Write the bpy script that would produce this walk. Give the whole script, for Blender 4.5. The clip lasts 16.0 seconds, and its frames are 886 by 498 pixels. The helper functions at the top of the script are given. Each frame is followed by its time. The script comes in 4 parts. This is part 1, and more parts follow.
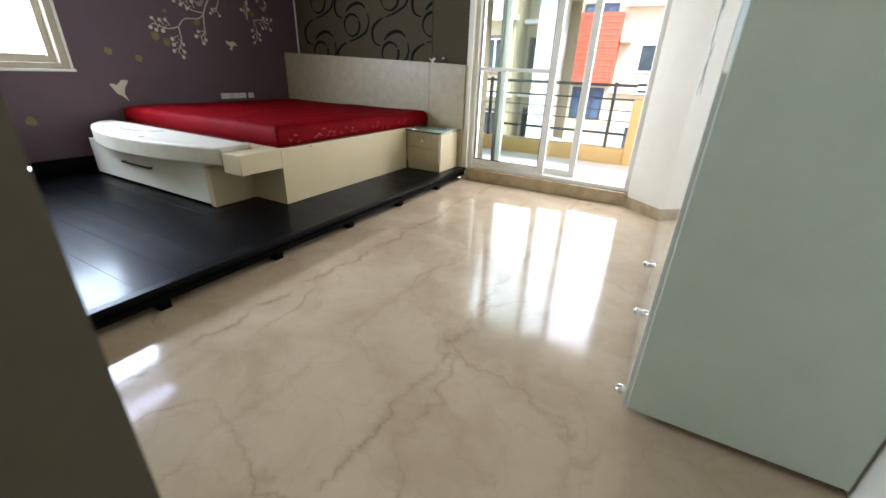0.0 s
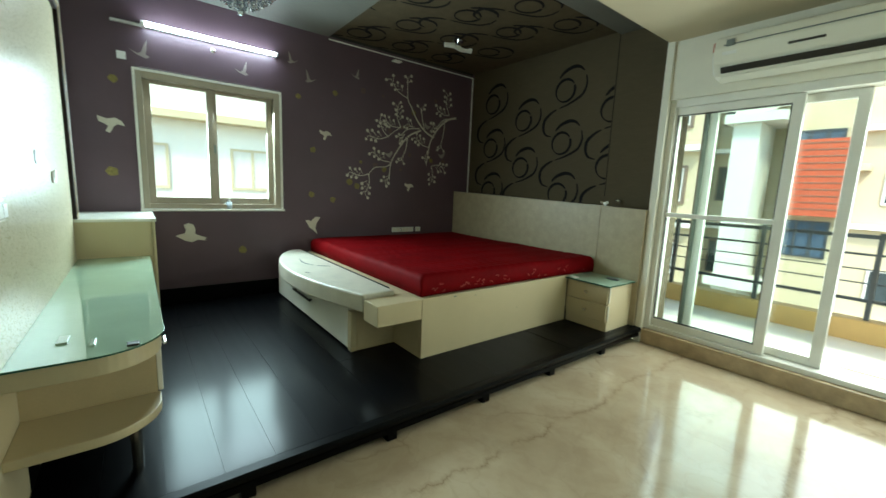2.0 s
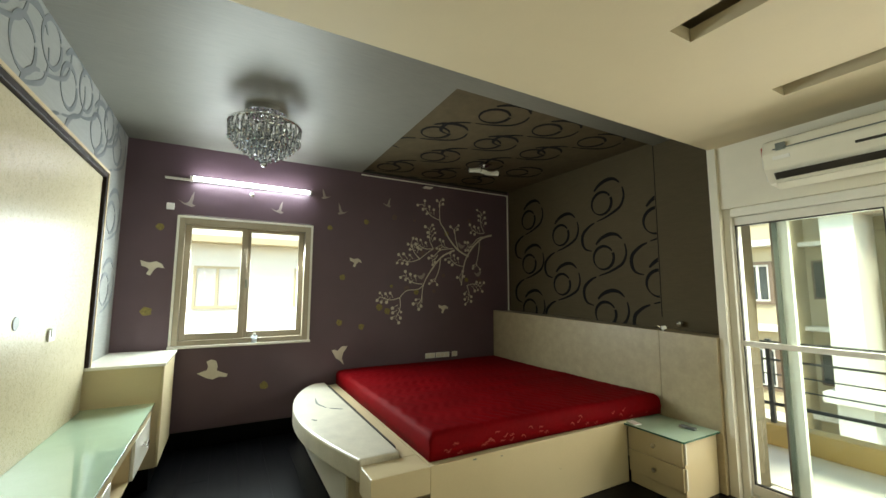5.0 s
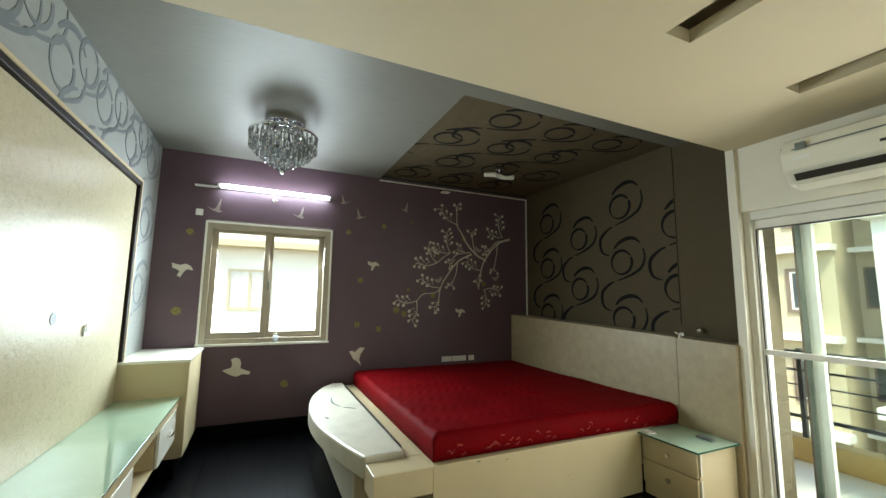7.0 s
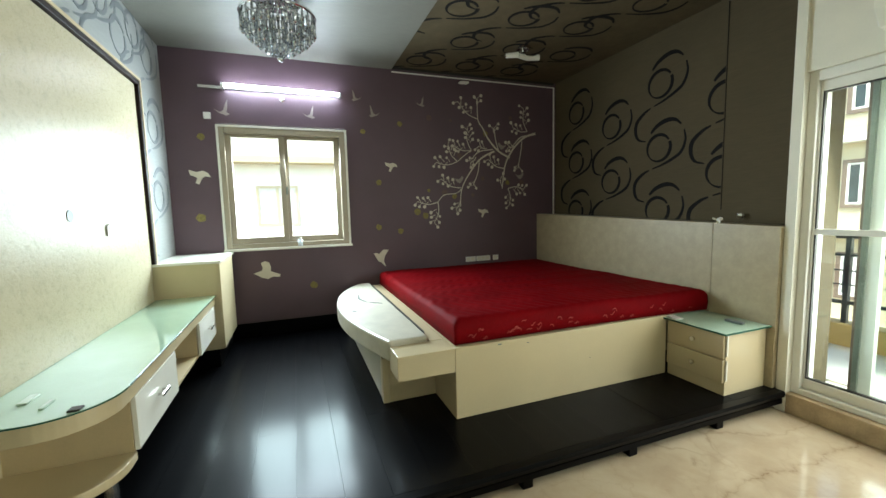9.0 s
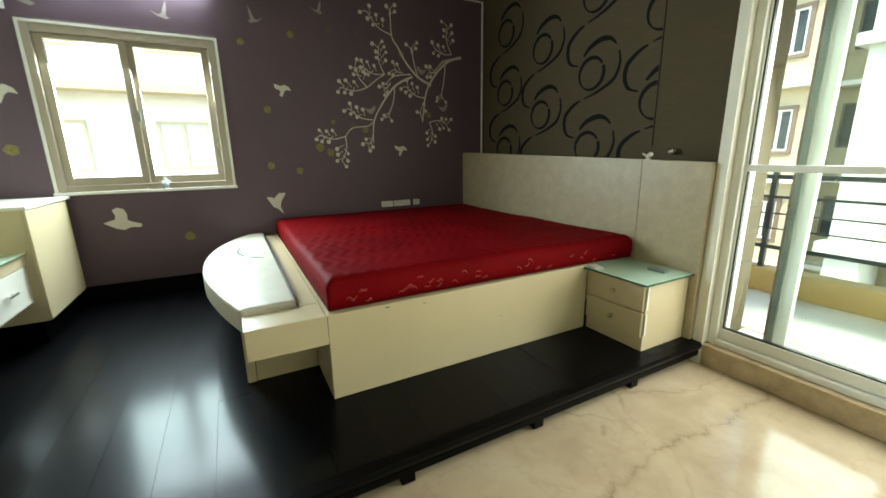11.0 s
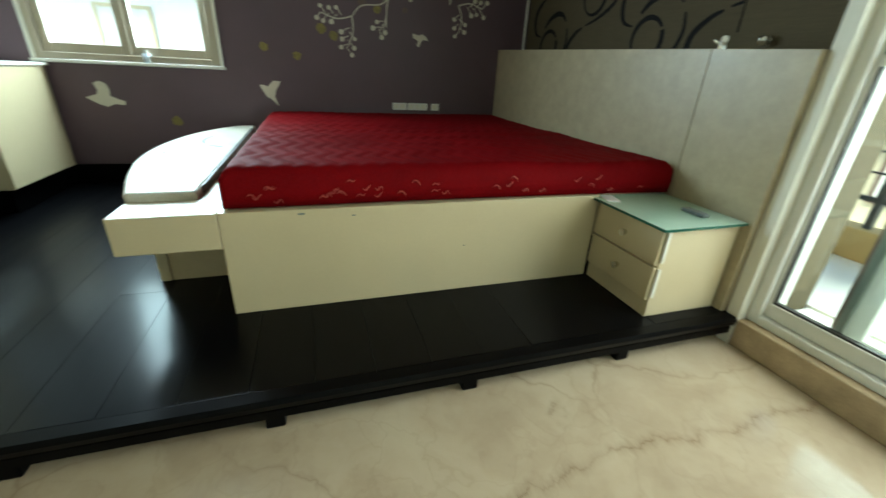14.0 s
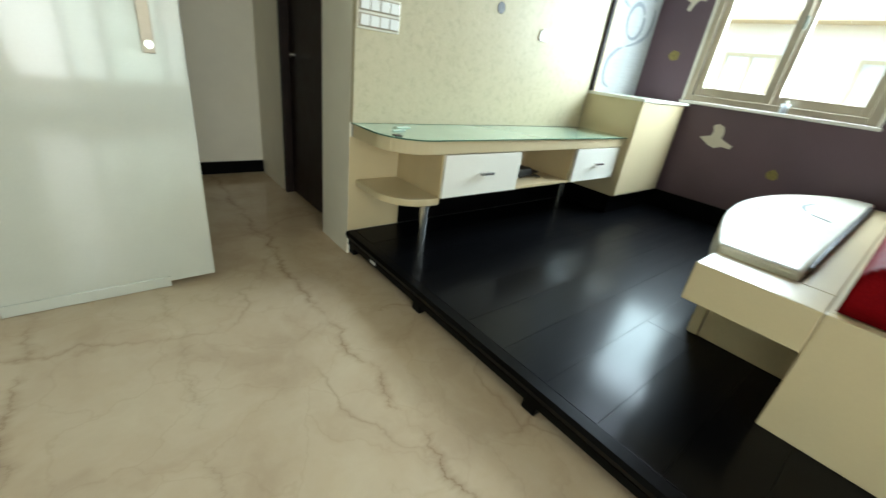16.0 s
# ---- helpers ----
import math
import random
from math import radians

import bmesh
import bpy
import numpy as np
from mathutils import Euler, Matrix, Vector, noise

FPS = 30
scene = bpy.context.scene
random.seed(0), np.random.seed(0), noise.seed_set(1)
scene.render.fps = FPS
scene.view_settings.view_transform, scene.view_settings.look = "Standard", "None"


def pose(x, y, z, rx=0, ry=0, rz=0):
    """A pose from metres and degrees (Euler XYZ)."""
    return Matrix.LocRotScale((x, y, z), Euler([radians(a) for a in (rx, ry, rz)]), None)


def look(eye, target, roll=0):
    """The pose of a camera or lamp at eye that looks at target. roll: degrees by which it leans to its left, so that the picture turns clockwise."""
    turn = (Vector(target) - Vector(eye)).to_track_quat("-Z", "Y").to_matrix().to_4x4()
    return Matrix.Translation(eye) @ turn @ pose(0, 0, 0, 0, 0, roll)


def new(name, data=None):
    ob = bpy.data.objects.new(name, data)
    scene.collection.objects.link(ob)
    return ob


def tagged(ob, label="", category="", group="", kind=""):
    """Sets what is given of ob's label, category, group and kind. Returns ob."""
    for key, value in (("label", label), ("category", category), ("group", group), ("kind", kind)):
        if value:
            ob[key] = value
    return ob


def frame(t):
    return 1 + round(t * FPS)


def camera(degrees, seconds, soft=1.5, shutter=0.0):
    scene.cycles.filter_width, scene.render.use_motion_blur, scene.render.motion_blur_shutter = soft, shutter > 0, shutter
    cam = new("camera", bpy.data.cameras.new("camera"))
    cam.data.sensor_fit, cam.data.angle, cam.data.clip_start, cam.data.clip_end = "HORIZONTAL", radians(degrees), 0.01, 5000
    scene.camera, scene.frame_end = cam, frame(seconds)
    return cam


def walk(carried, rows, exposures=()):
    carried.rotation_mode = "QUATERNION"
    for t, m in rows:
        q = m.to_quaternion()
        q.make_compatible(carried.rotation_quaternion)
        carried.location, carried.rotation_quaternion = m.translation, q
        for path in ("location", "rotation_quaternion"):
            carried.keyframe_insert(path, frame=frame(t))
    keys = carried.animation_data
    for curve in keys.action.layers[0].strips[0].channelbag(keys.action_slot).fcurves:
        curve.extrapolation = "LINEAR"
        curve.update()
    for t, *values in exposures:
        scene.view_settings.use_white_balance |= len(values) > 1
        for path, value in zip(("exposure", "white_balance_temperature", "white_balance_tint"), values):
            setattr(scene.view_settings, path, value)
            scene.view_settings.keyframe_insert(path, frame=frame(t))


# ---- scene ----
cam = camera(96.7, 16.0, shutter=0.3)
PATH = [
    (0, (4.701, 0.16, 1.129), (3.83, 1.762, 0.308), 2.3),
    (0.5, (4.604, 0.291, 1.179), (3.572, 1.847, 0.459), 2.8),
    (1, (4.471, 0.447, 1.222), (3.281, 1.949, 0.647), 4.9),
    (1.5, (4.382, 0.531, 1.26), (3.041, 1.946, 0.813), 2.9),
    (2, (4.341, 0.656, 1.307), (2.782, 1.872, 1.007), 2.4),
    (2.5, (4.344, 0.753, 1.331), (2.669, 1.818, 1.08), 2.4),
    (3, (4.369, 0.863, 1.365), (2.649, 1.862, 1.161), 1.0),
    (3.5, (4.353, 0.922, 1.382), (2.633, 1.92, 1.17), 1.4),
    (4, (4.306, 1.023, 1.443), (2.579, 2.031, 1.386), 0.2),
    (4.5, (4.25, 1.074, 1.516), (2.527, 2.077, 1.678), 0.4),
    (7, (4.358, 1.215, 1.505), (2.551, 2.038, 1.745), 0.8),
    (7.5, (4.38, 1.227, 1.441), (2.557, 2.048, 1.498), 1.5),
    (8, (4.391, 1.245, 1.416), (2.546, 2.015, 1.365), 0.7),
    (8.5, (4.346, 1.267, 1.384), (2.477, 1.964, 1.241), -0.3),
    (11, (3.939, 1.835, 1.261), (2.22, 2.745, 0.797), -0.9),
    (11.5, (3.922, 1.962, 1.219), (2.286, 2.926, 0.592), 2.0),
    (12, (3.914, 2.065, 1.165), (2.318, 3.071, 0.501), 1.4),
    (12.5, (3.88, 2.216, 1.106), (2.314, 3.215, 0.365), 3.2),
    (13, (3.848, 2.352, 1.072), (2.327, 3.358, 0.25), 3.8),
    (13.5, (3.805, 2.436, 1.062), (2.242, 3.358, 0.22), 4.6),
    (14, (3.745, 2.503, 1.063), (2.012, 3.08, 0.249), 2.9),
    (14.5, (3.726, 2.453, 1.062), (1.92, 2.472, 0.202), 4.3),
    (15, (3.712, 2.347, 1.064), (1.978, 1.858, 0.194), 5.3),
    (15.5, (3.681, 2.273, 1.058), (2.176, 1.251, 0.226), 6.5),
    (16, (3.676, 2.158, 1.056), (2.471, 0.805, 0.207), 7.9),
]
EXPOSURES = [(0, 3.37, 6020, 16), (0.6, 2.92, 5950, 6), (1.5, 2.79, 6150, -12), (3, 2.95, 6500, -8), (4.5, 2.99, 7450, 2), (7, 3.01, 6800, 2), (8.5, 3.22, 6450, 1), (11, 3.32, 6700, -3), (13, 3.13, 6300, -4), (14.2, 3.15, 6050, -9), (15.1, 3.44, 6400, -2), (16, 3.37, 6300, 1)]
walk(cam, [(t, look(eye, target, roll)) for t, eye, target, roll in PATH], EXPOSURES)

# ---- light ----
world = bpy.data.worlds.new("world")
scene.world = world
world.use_nodes = True
wn = world.node_tree
sky = wn.nodes.new("ShaderNodeTexSky")
sky.sky_type, sky.sun_disc = "NISHITA", False
sky.sun_elevation, sky.sun_rotation = radians(52), radians(138)
wn.links.new(sky.outputs["Color"], wn.nodes["Background"].inputs["Color"])
wn.nodes["Background"].inputs["Strength"].default_value = 0.085
sun = new("sun", bpy.data.lights.new("sun", "SUN"))
sun.data.energy, sun.data.angle, sun.data.color = 0.9, radians(10), (1.0, 0.96, 0.90)
sun.matrix_world = look((0, 0, 30), (-9.0, 10.0, 30 - 17.2))

# daylight that comes in at the balcony door and at the window
for at, to, sx, sy, watts, tone in (((3.6, 4.78, 1.14), (3.6, 1.2, -0.35), 1.6, 1.72, 8.3, (0.97, 0.98, 1.0)), ((-0.13, 1.29, 1.58), (2.0, 1.29, 0.9), 1.02, 1.0, 15.5, (0.76, 0.88, 1.0))):
    day = new("daylight", bpy.data.lights.new("daylight", "AREA"))
    day.data.shape, day.data.size, day.data.size_y, day.data.energy, day.data.color = "RECTANGLE", sx, sy, watts, tone
    day.matrix_world = look(at, to)


# ---- materials ----
def nodes_of(name):
    m = bpy.data.materials.new(name)
    m.use_nodes = True
    t = m.node_tree
    return m, t, t.nodes["Principled BSDF"]


def coords(t, scale=(1, 1, 1), world_space=False):
    if world_space:
        src = t.nodes.new("ShaderNodeNewGeometry").outputs["Position"]
    else:
        src = t.nodes.new("ShaderNodeTexCoord").outputs["Object"]
    mp = t.nodes.new("ShaderNodeMapping")
    mp.inputs["Scale"].default_value = scale
    t.links.new(src, mp.inputs["Vector"])
    return mp.outputs["Vector"]


def noise_tex(t, vec, scale, detail=4.0, rough=0.55, dist=0.0):
    n = t.nodes.new("ShaderNodeTexNoise")
    n.inputs["Scale"].default_value, n.inputs["Detail"].default_value = scale, detail
    n.inputs["Roughness"].default_value, n.inputs["Distortion"].default_value = rough, dist
    t.links.new(vec, n.inputs["Vector"])
    return n.outputs["Fac"]


def ramp(t, fac, stops):
    r = t.nodes.new("ShaderNodeValToRGB")
    e = r.color_ramp.elements
    while len(e) < len(stops):
        e.new(0.5)
    for el, (p, c) in zip(e, stops):
        el.position, el.color = p, (c if len(c) == 4 else (*c, 1))
    t.links.new(fac, r.inputs["Fac"])
    return r.outputs["Color"]


def mixc(t, fac, a, b, mode="MIX"):
    m = t.nodes.new("ShaderNodeMix")
    m.data_type, m.blend_type = "RGBA", mode
    for sock, v in ((m.inputs[0], fac), (m.inputs[6], a), (m.inputs[7], b)):
        if isinstance(v, (int, float)):
            sock.default_value = v
        elif isinstance(v, tuple):
            sock.default_value = (*v, 1)
        else:
            t.links.new(v, sock)
    return m.outputs[2]


def bump(t, p, height, strength, distance=0.01):
    b = t.nodes.new("ShaderNodeBump")
    b.inputs["Strength"].default_value, b.inputs["Distance"].default_value = strength, distance
    t.links.new(height, b.inputs["Height"])
    t.links.new(b.outputs["Normal"], p.inputs["Normal"])


def plain(name, col, rough=0.5, metal=0.0, var=0.12, scale=6.0, bumpy=0.0, fine=120.0, coat=0.0, spec=0.5):
    """Paint, laminate or metal with soft blotches and a fine grain."""
    m, t, p = nodes_of(name)
    v = coords(t, world_space=True)
    big = noise_tex(t, v, scale, 5)
    small = noise_tex(t, v, fine, 3)
    lo, hi = tuple(c * (1 - var) for c in col), tuple(min(1, c * (1 + var)) for c in col)
    c = ramp(t, big, [(0.3, lo), (0.7, hi)])
    c = mixc(t, 0.25, c, ramp(t, small, [(0.35, lo), (0.65, hi)]))
    t.links.new(c, p.inputs["Base Color"])
    rr = t.nodes.new("ShaderNodeMapRange")
    rr.inputs["To Min"].default_value, rr.inputs["To Max"].default_value = rough * 0.8, min(1, rough * 1.25)
    t.links.new(big, rr.inputs["Value"])
    t.links.new(rr.outputs["Result"], p.inputs["Roughness"])
    p.inputs["Metallic"].default_value = metal
    p.inputs["Coat Weight"].default_value = coat
    p.inputs["Specular IOR Level"].default_value = spec
    if bumpy:
        bump(t, p, small, bumpy, 0.002)
    return m


def marble_mat():
    m, t, p = nodes_of("beige_marble")
    v = coords(t, world_space=True)
    warp = t.nodes.new("ShaderNodeTexNoise")
    warp.inputs["Scale"].default_value, warp.inputs["Detail"].default_value = 1.6, 6
    t.links.new(v, warp.inputs["Vector"])
    off = t.nodes.new("ShaderNodeVectorMath")
    off.operation = "MULTIPLY_ADD"
    t.links.new(warp.outputs["Color"], off.inputs[0])
    off.inputs[1].default_value = (0.55, 0.55, 0.55)
    t.links.new(v, off.inputs[2])
    fine = t.nodes.new("ShaderNodeTexNoise")
    fine.inputs["Scale"].default_value, fine.inputs["Detail"].default_value = 11, 5
    t.links.new(v, fine.inputs["Vector"])
    off2 = t.nodes.new("ShaderNodeVectorMath")
    off2.operation = "MULTIPLY_ADD"
    t.links.new(fine.outputs["Color"], off2.inputs[0])
    off2.inputs[1].default_value = (0.11, 0.11, 0.11)
    t.links.new(off.outputs[0], off2.inputs[2])
    off = off2
    cloud = noise_tex(t, off.outputs[0], 2.2, 8, 0.6)
    base = ramp(t, cloud, [(0.25, (0.40, 0.295, 0.19)), (0.5, (0.52, 0.41, 0.275)), (0.75, (0.60, 0.50, 0.35))])
    vor = t.nodes.new("ShaderNodeTexVoronoi")
    vor.feature = "DISTANCE_TO_EDGE"
    vor.inputs["Scale"].default_value = 1.05
    t.links.new(off.outputs[0], vor.inputs["Vector"])
    vein = ramp(t, vor.outputs["Distance"], [(0.0, (0.5, 0.5, 0.5)), (0.004, (0.2, 0.2, 0.2)), (0.018, (0, 0, 0))])
    patch = ramp(t, noise_tex(t, v, 1.3, 3), [(0.42, (0, 0, 0)), (0.6, (1, 1, 1))])
    veinf = mixc(t, 1.0, vein, patch, "MULTIPLY")
    c = mixc(t, veinf, base, (0.24, 0.155, 0.085))
    vor2 = t.nodes.new("ShaderNodeTexVoronoi")
    vor2.feature = "DISTANCE_TO_EDGE"
    vor2.inputs["Scale"].default_value = 3.4
    t.links.new(off.outputs[0], vor2.inputs["Vector"])
    v2 = ramp(t, vor2.outputs["Distance"], [(0.0, (0.16, 0.16, 0.16)), (0.02, (0, 0, 0))])
    c = mixc(t, v2, c, (0.33, 0.23, 0.14))
    # long jagged cracks that run the length of the room
    jag = noise_tex(t, coords(t, (0.2, 1, 1), world_space=True), 2.6, 9, 0.72)
    sep = t.nodes.new("ShaderNodeSeparateXYZ")
    t.links.new(v, sep.inputs[0])
    wander = t.nodes.new("ShaderNodeMath")
    wander.operation = "MULTIPLY_ADD"
    wander.inputs[1].default_value = 0.34
    t.links.new(jag, wander.inputs[0])
    t.links.new(sep.outputs["X"], wander.inputs[2])
    for at, depth in ((3.10, 0.85), (4.045, 0.7), (3.62, 0.3)):
        gap = t.nodes.new("ShaderNodeMath")
        gap.operation = "SUBTRACT"
        gap.inputs[1].default_value = at + 0.17
        t.links.new(wander.outputs[0], gap.inputs[0])
        size = t.nodes.new("ShaderNodeMath")
        size.operation = "ABSOLUTE"
        t.links.new(gap.outputs[0], size.inputs[0])
        line = ramp(t, size.outputs[0], [(0.0, (depth, depth, depth)), (0.0045, (depth * 0.35, depth * 0.35, depth * 0.35)), (0.03, (0, 0, 0))])
        worn = ramp(t, noise_tex(t, v, 4.5, 4), [(0.38, (0.15, 0.15, 0.15)), (0.55, (1, 1, 1))])
        c = mixc(t, mixc(t, 1.0, line, worn, "MULTIPLY"), c, (0.23, 0.145, 0.075))
    t.links.new(c, p.inputs["Base Color"])
    r = t.nodes.new("ShaderNodeMapRange")
    r.inputs["To Min"].default_value, r.inputs["To Max"].default_value = 0.06, 0.17
    t.links.new(noise_tex(t, v, 3.5, 6), r.inputs["Value"])
    t.links.new(r.outputs["Result"], p.inputs["Roughness"])
    p.inputs["Specular IOR Level"].default_value = 0.5
    bump(t, p, noise_tex(t, v, 7, 2), 0.03, 0.01)
    return m


def plank_mat():
    m, t, p = nodes_of("black_wood")
    v = coords(t, (1.2, 14, 14), world_space=True)
    g = noise_tex(t, v, 4, 8, 0.65, 0.4)
    info = t.nodes.new("ShaderNodeObjectInfo")
    c = ramp(t, g, [(0.3, (0.0012, 0.0012, 0.0015)), (0.7, (0.0026, 0.0026, 0.0032))])
    c = mixc(t, info.outputs["Random"], c, mixc(t, 0.5, c, (0.0018, 0.0018, 0.0022)))
    t.links.new(c, p.inputs["Base Color"])
    r = t.nodes.new("ShaderNodeMapRange")
    r.inputs["To Min"].default_value, r.inputs["To Max"].default_value = 0.34, 0.50
    t.links.new(noise_tex(t, coords(t, (0.6, 5, 5), world_space=True), 3, 4, 0.5), r.inputs["Value"])
    worn = t.nodes.new("ShaderNodeMath")
    worn.operation = "MULTIPLY_ADD"
    worn.inputs[1].default_value = 0.05
    t.links.new(info.outputs["Random"], worn.inputs[0])
    t.links.new(r.outputs["Result"], worn.inputs[2])
    t.links.new(worn.outputs["Value"], p.inputs["Roughness"])
    p.inputs["Specular IOR Level"].default_value = 0.035
    p.inputs["Coat Weight"].default_value, p.inputs["Coat Roughness"].default_value = 0.24, 0.17
    bump(t, p, g, 0.03, 0.002)
    return m


def weave_mat(name, col, dark, along=(3, 3, 90), rough=0.7, spec=0.4):
    m, t, p = nodes_of(name)
    v = coords(t, along, world_space=True)
    f = noise_tex(t, v, 3, 6, 0.7)
    v2 = coords(t, world_space=True)
    b = noise_tex(t, v2, 1.7, 4)
    c = ramp(t, f, [(0.3, dark), (0.7, col)])
    c = mixc(t, 0.25, c, ramp(t, b, [(0.35, dark), (0.65, col)]))
    t.links.new(c, p.inputs["Base Color"])
    p.inputs["Roughness"].default_value = rough
    p.inputs["Specular IOR Level"].default_value = spec
    bump(t, p, f, 0.25, 0.002)
    return m


def fabric_mat():
    m, t, p = nodes_of("red_quilted_fabric")
    v = coords(t, world_space=True)
    n = noise_tex(t, v, 260, 2)
    b = noise_tex(t, v, 5, 5)
    c = ramp(t, b, [(0.3, (0.11, 0.001, 0.0025)), (0.7, (0.175, 0.0015, 0.004))])
    c = mixc(t, 0.3, c, ramp(t, n, [(0.3, (0.09, 0.0015, 0.003)), (0.7, (0.25, 0.006, 0.009))]))
    t.links.new(c, p.inputs["Base Color"])
    p.inputs["Roughness"].default_value = 0.65
    p.inputs["Specular IOR Level"].default_value = 0.03
    bump(t, p, n, 0.3, 0.002)
    return m


def champagne_mat():
    """Embossed foil: short raised dabs under a satin sheen."""
    m, t, p = nodes_of("champagne_foil_panel")
    v = coords(t, world_space=True)
    dab = noise_tex(t, v, 30, 4, 0.65, 0.4)
    fine = noise_tex(t, v, 120, 3, 0.6)
    cloud = noise_tex(t, v, 5, 4)
    c = ramp(t, dab, [(0.34, (0.42, 0.37, 0.25)), (0.45, (0.475, 0.42, 0.285)), (0.62, (0.50, 0.445, 0.305))])
    c = mixc(t, 0.2, c, ramp(t, cloud, [(0.35, (0.46, 0.405, 0.275)), (0.65, (0.51, 0.455, 0.315))]))
    t.links.new(c, p.inputs["Base Color"])
    p.inputs["Specular IOR Level"].default_value = 0.06
    rr = t.nodes.new("ShaderNodeMapRange")
    rr.inputs["From Min"].default_value, rr.inputs["From Max"].default_value = 0.35, 0.65
    rr.inputs["To Min"].default_value, rr.inputs["To Max"].default_value = 0.24, 0.38
    t.links.new(fine, rr.inputs["Value"])
    t.links.new(rr.outputs["Result"], p.inputs["Roughness"])
    bump(t, p, mixc(t, 0.2, dab, fine), 0.4, 0.005)
    return m


def pane_mat(name, tint, gloss_low=0.04, gloss_high=0.6):
    m, t, p = nodes_of(name)
    t.nodes.remove(p)
    tr, gl, mx, fr = (t.nodes.new(k) for k in ("ShaderNodeBsdfTransparent", "ShaderNodeBsdfGlossy", "ShaderNodeMixShader", "ShaderNodeFresnel"))
    tr.inputs["Color"].default_value = (*tint, 1)
    gl.inputs["Roughness"].default_value = 0.02
    t.links.new(fr.outputs["Fac"], mx.inputs[0])
    t.links.new(tr.outputs[0], mx.inputs[1])
    t.links.new(gl.outputs[0], mx.inputs[2])
    t.links.new(mx.outputs[0], t.nodes["Material Output"].inputs["Surface"])
    return m


def glow(name, col, strength):
    m, t, p = nodes_of(name)
    p.inputs["Base Color"].default_value = (*col, 1)
    p.inputs["Emission Color"].default_value = (*col, 1)
    p.inputs["Emission Strength"].default_value = strength
    return m


MARBLE = marble_mat()
SILL_MARBLE = plain("brown_marble", (0.43, 0.32, 0.19), 0.18, var=0.3, scale=9)
PLANK = plank_mat()
BLACK = plain("black_lacquer", (0.0022, 0.0021, 0.0021), 0.32, var=0.3, spec=0.07)
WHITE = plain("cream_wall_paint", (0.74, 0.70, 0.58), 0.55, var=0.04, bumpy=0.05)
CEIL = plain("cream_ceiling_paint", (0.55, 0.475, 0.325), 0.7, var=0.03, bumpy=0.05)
PURPLE = plain("purple_wallpaper", (0.099, 0.060, 0.076), 0.5, var=0.13, scale=2.5, bumpy=0.25, fine=300)
GREYW = weave_mat("taupe_wallpaper", (0.112, 0.087, 0.050), (0.077, 0.060, 0.035), (3, 3, 80), 0.75, 0.12)
GREYC = weave_mat("grey_ceiling_paper", (0.185, 0.178, 0.152), (0.132, 0.127, 0.11), (60, 3, 3), 0.5, 0.4)
PALEW = weave_mat("pale_grey_wallpaper", (0.37, 0.38, 0.36), (0.28, 0.29, 0.275), (3, 3, 60), 0.5)
SWIRL = plain("dark_swirl_print", (0.010, 0.009, 0.009), 0.7, var=0.2, spec=0.1)
SWIRL_PALE = plain("slate_swirl_print", (0.14, 0.16, 0.165), 0.35, var=0.2)
CREAM = plain("cream_laminate", (0.555, 0.46, 0.28), 0.32, var=0.05, scale=3)
CREAMW = plain("white_laminate", (0.80, 0.78, 0.68), 0.2, var=0.04, scale=3)
HEADB = plain("speckled_cream_laminate", (0.385, 0.315, 0.195), 0.4, var=0.12, scale=14, fine=60)
LEATHER = plain("white_leatherette", (0.60, 0.565, 0.46), 0.36, var=0.12, scale=8, bumpy=0.15, fine=90)
TAN = plain("beige_laminate", (0.55, 0.435, 0.255), 0.4, var=0.08)
UPVC = plain("white_upvc", (0.76, 0.74, 0.66), 0.3, var=0.05)
ALUBEIGE = plain("champagne_aluminium", (0.38, 0.325, 0.24), 0.35, metal=0.3, var=0.08)
GREYALU = plain("grey_green_aluminium", (0.20, 0.22, 0.18), 0.3, metal=0.2, var=0.15)
STEEL = plain("satin_steel", (0.62, 0.60, 0.56), 0.22, metal=1.0, var=0.08)
CHROME = plain("chrome", (0.8, 0.8, 0.8), 0.06, metal=1.0, var=0.03)
GLOSSW = plain("white_gloss_lacquer", (0.66, 0.70, 0.62), 0.045, var=0.03, coat=0.6)
# Entrance frame is backlit; its shade is put into this dark colour.
SHADED_JAMB = plain("backlit_olive_brown", (0.16, 0.135, 0.085), 0.5, var=0.1)
SIDEG = plain("pale_green_laminate", (0.62, 0.71, 0.61), 0.4, var=0.05)
DOORW = plain("white_gloss_door", (0.52, 0.53, 0.45), 0.12, var=0.04, coat=0.3)
DARKDOOR = plain("dark_brown_wood", (0.014, 0.007, 0.005), 0.5, var=0.4, scale=8, spec=0.2)
CHAMP = champagne_mat()
MOTIF = plain("cream_motif_print", (0.60, 0.55, 0.45), 0.5, var=0.12)
MOTIFD = plain("faded_motif_print", (0.30, 0.26, 0.23), 0.5, var=0.2)
FADED = plain("faded_brown_blossom_print", (0.125, 0.075, 0.065), 0.5, var=0.3, scale=50)
OCHRE = plain("ochre_blossom_print", (0.21, 0.165, 0.04), 0.5, var=0.4, scale=60)
RED = fabric_mat()
REDMOTIF = plain("pale_red_print", (0.30, 0.035, 0.022), 0.6, var=0.3, scale=40)
PANE = pane_mat("clear_pane", (0.93, 0.96, 0.94))
TINTPANE = pane_mat("green_tinted_pane", (0.89, 0.93, 0.905))
GREENGLASS = plain("green_back_painted_glass", (0.47, 0.64, 0.48), 0.04, var=0.05, coat=0.5)
GLASSEDGE = plain("dark_green_glass_edge", (0.02, 0.09, 0.06), 0.1, var=0.1)
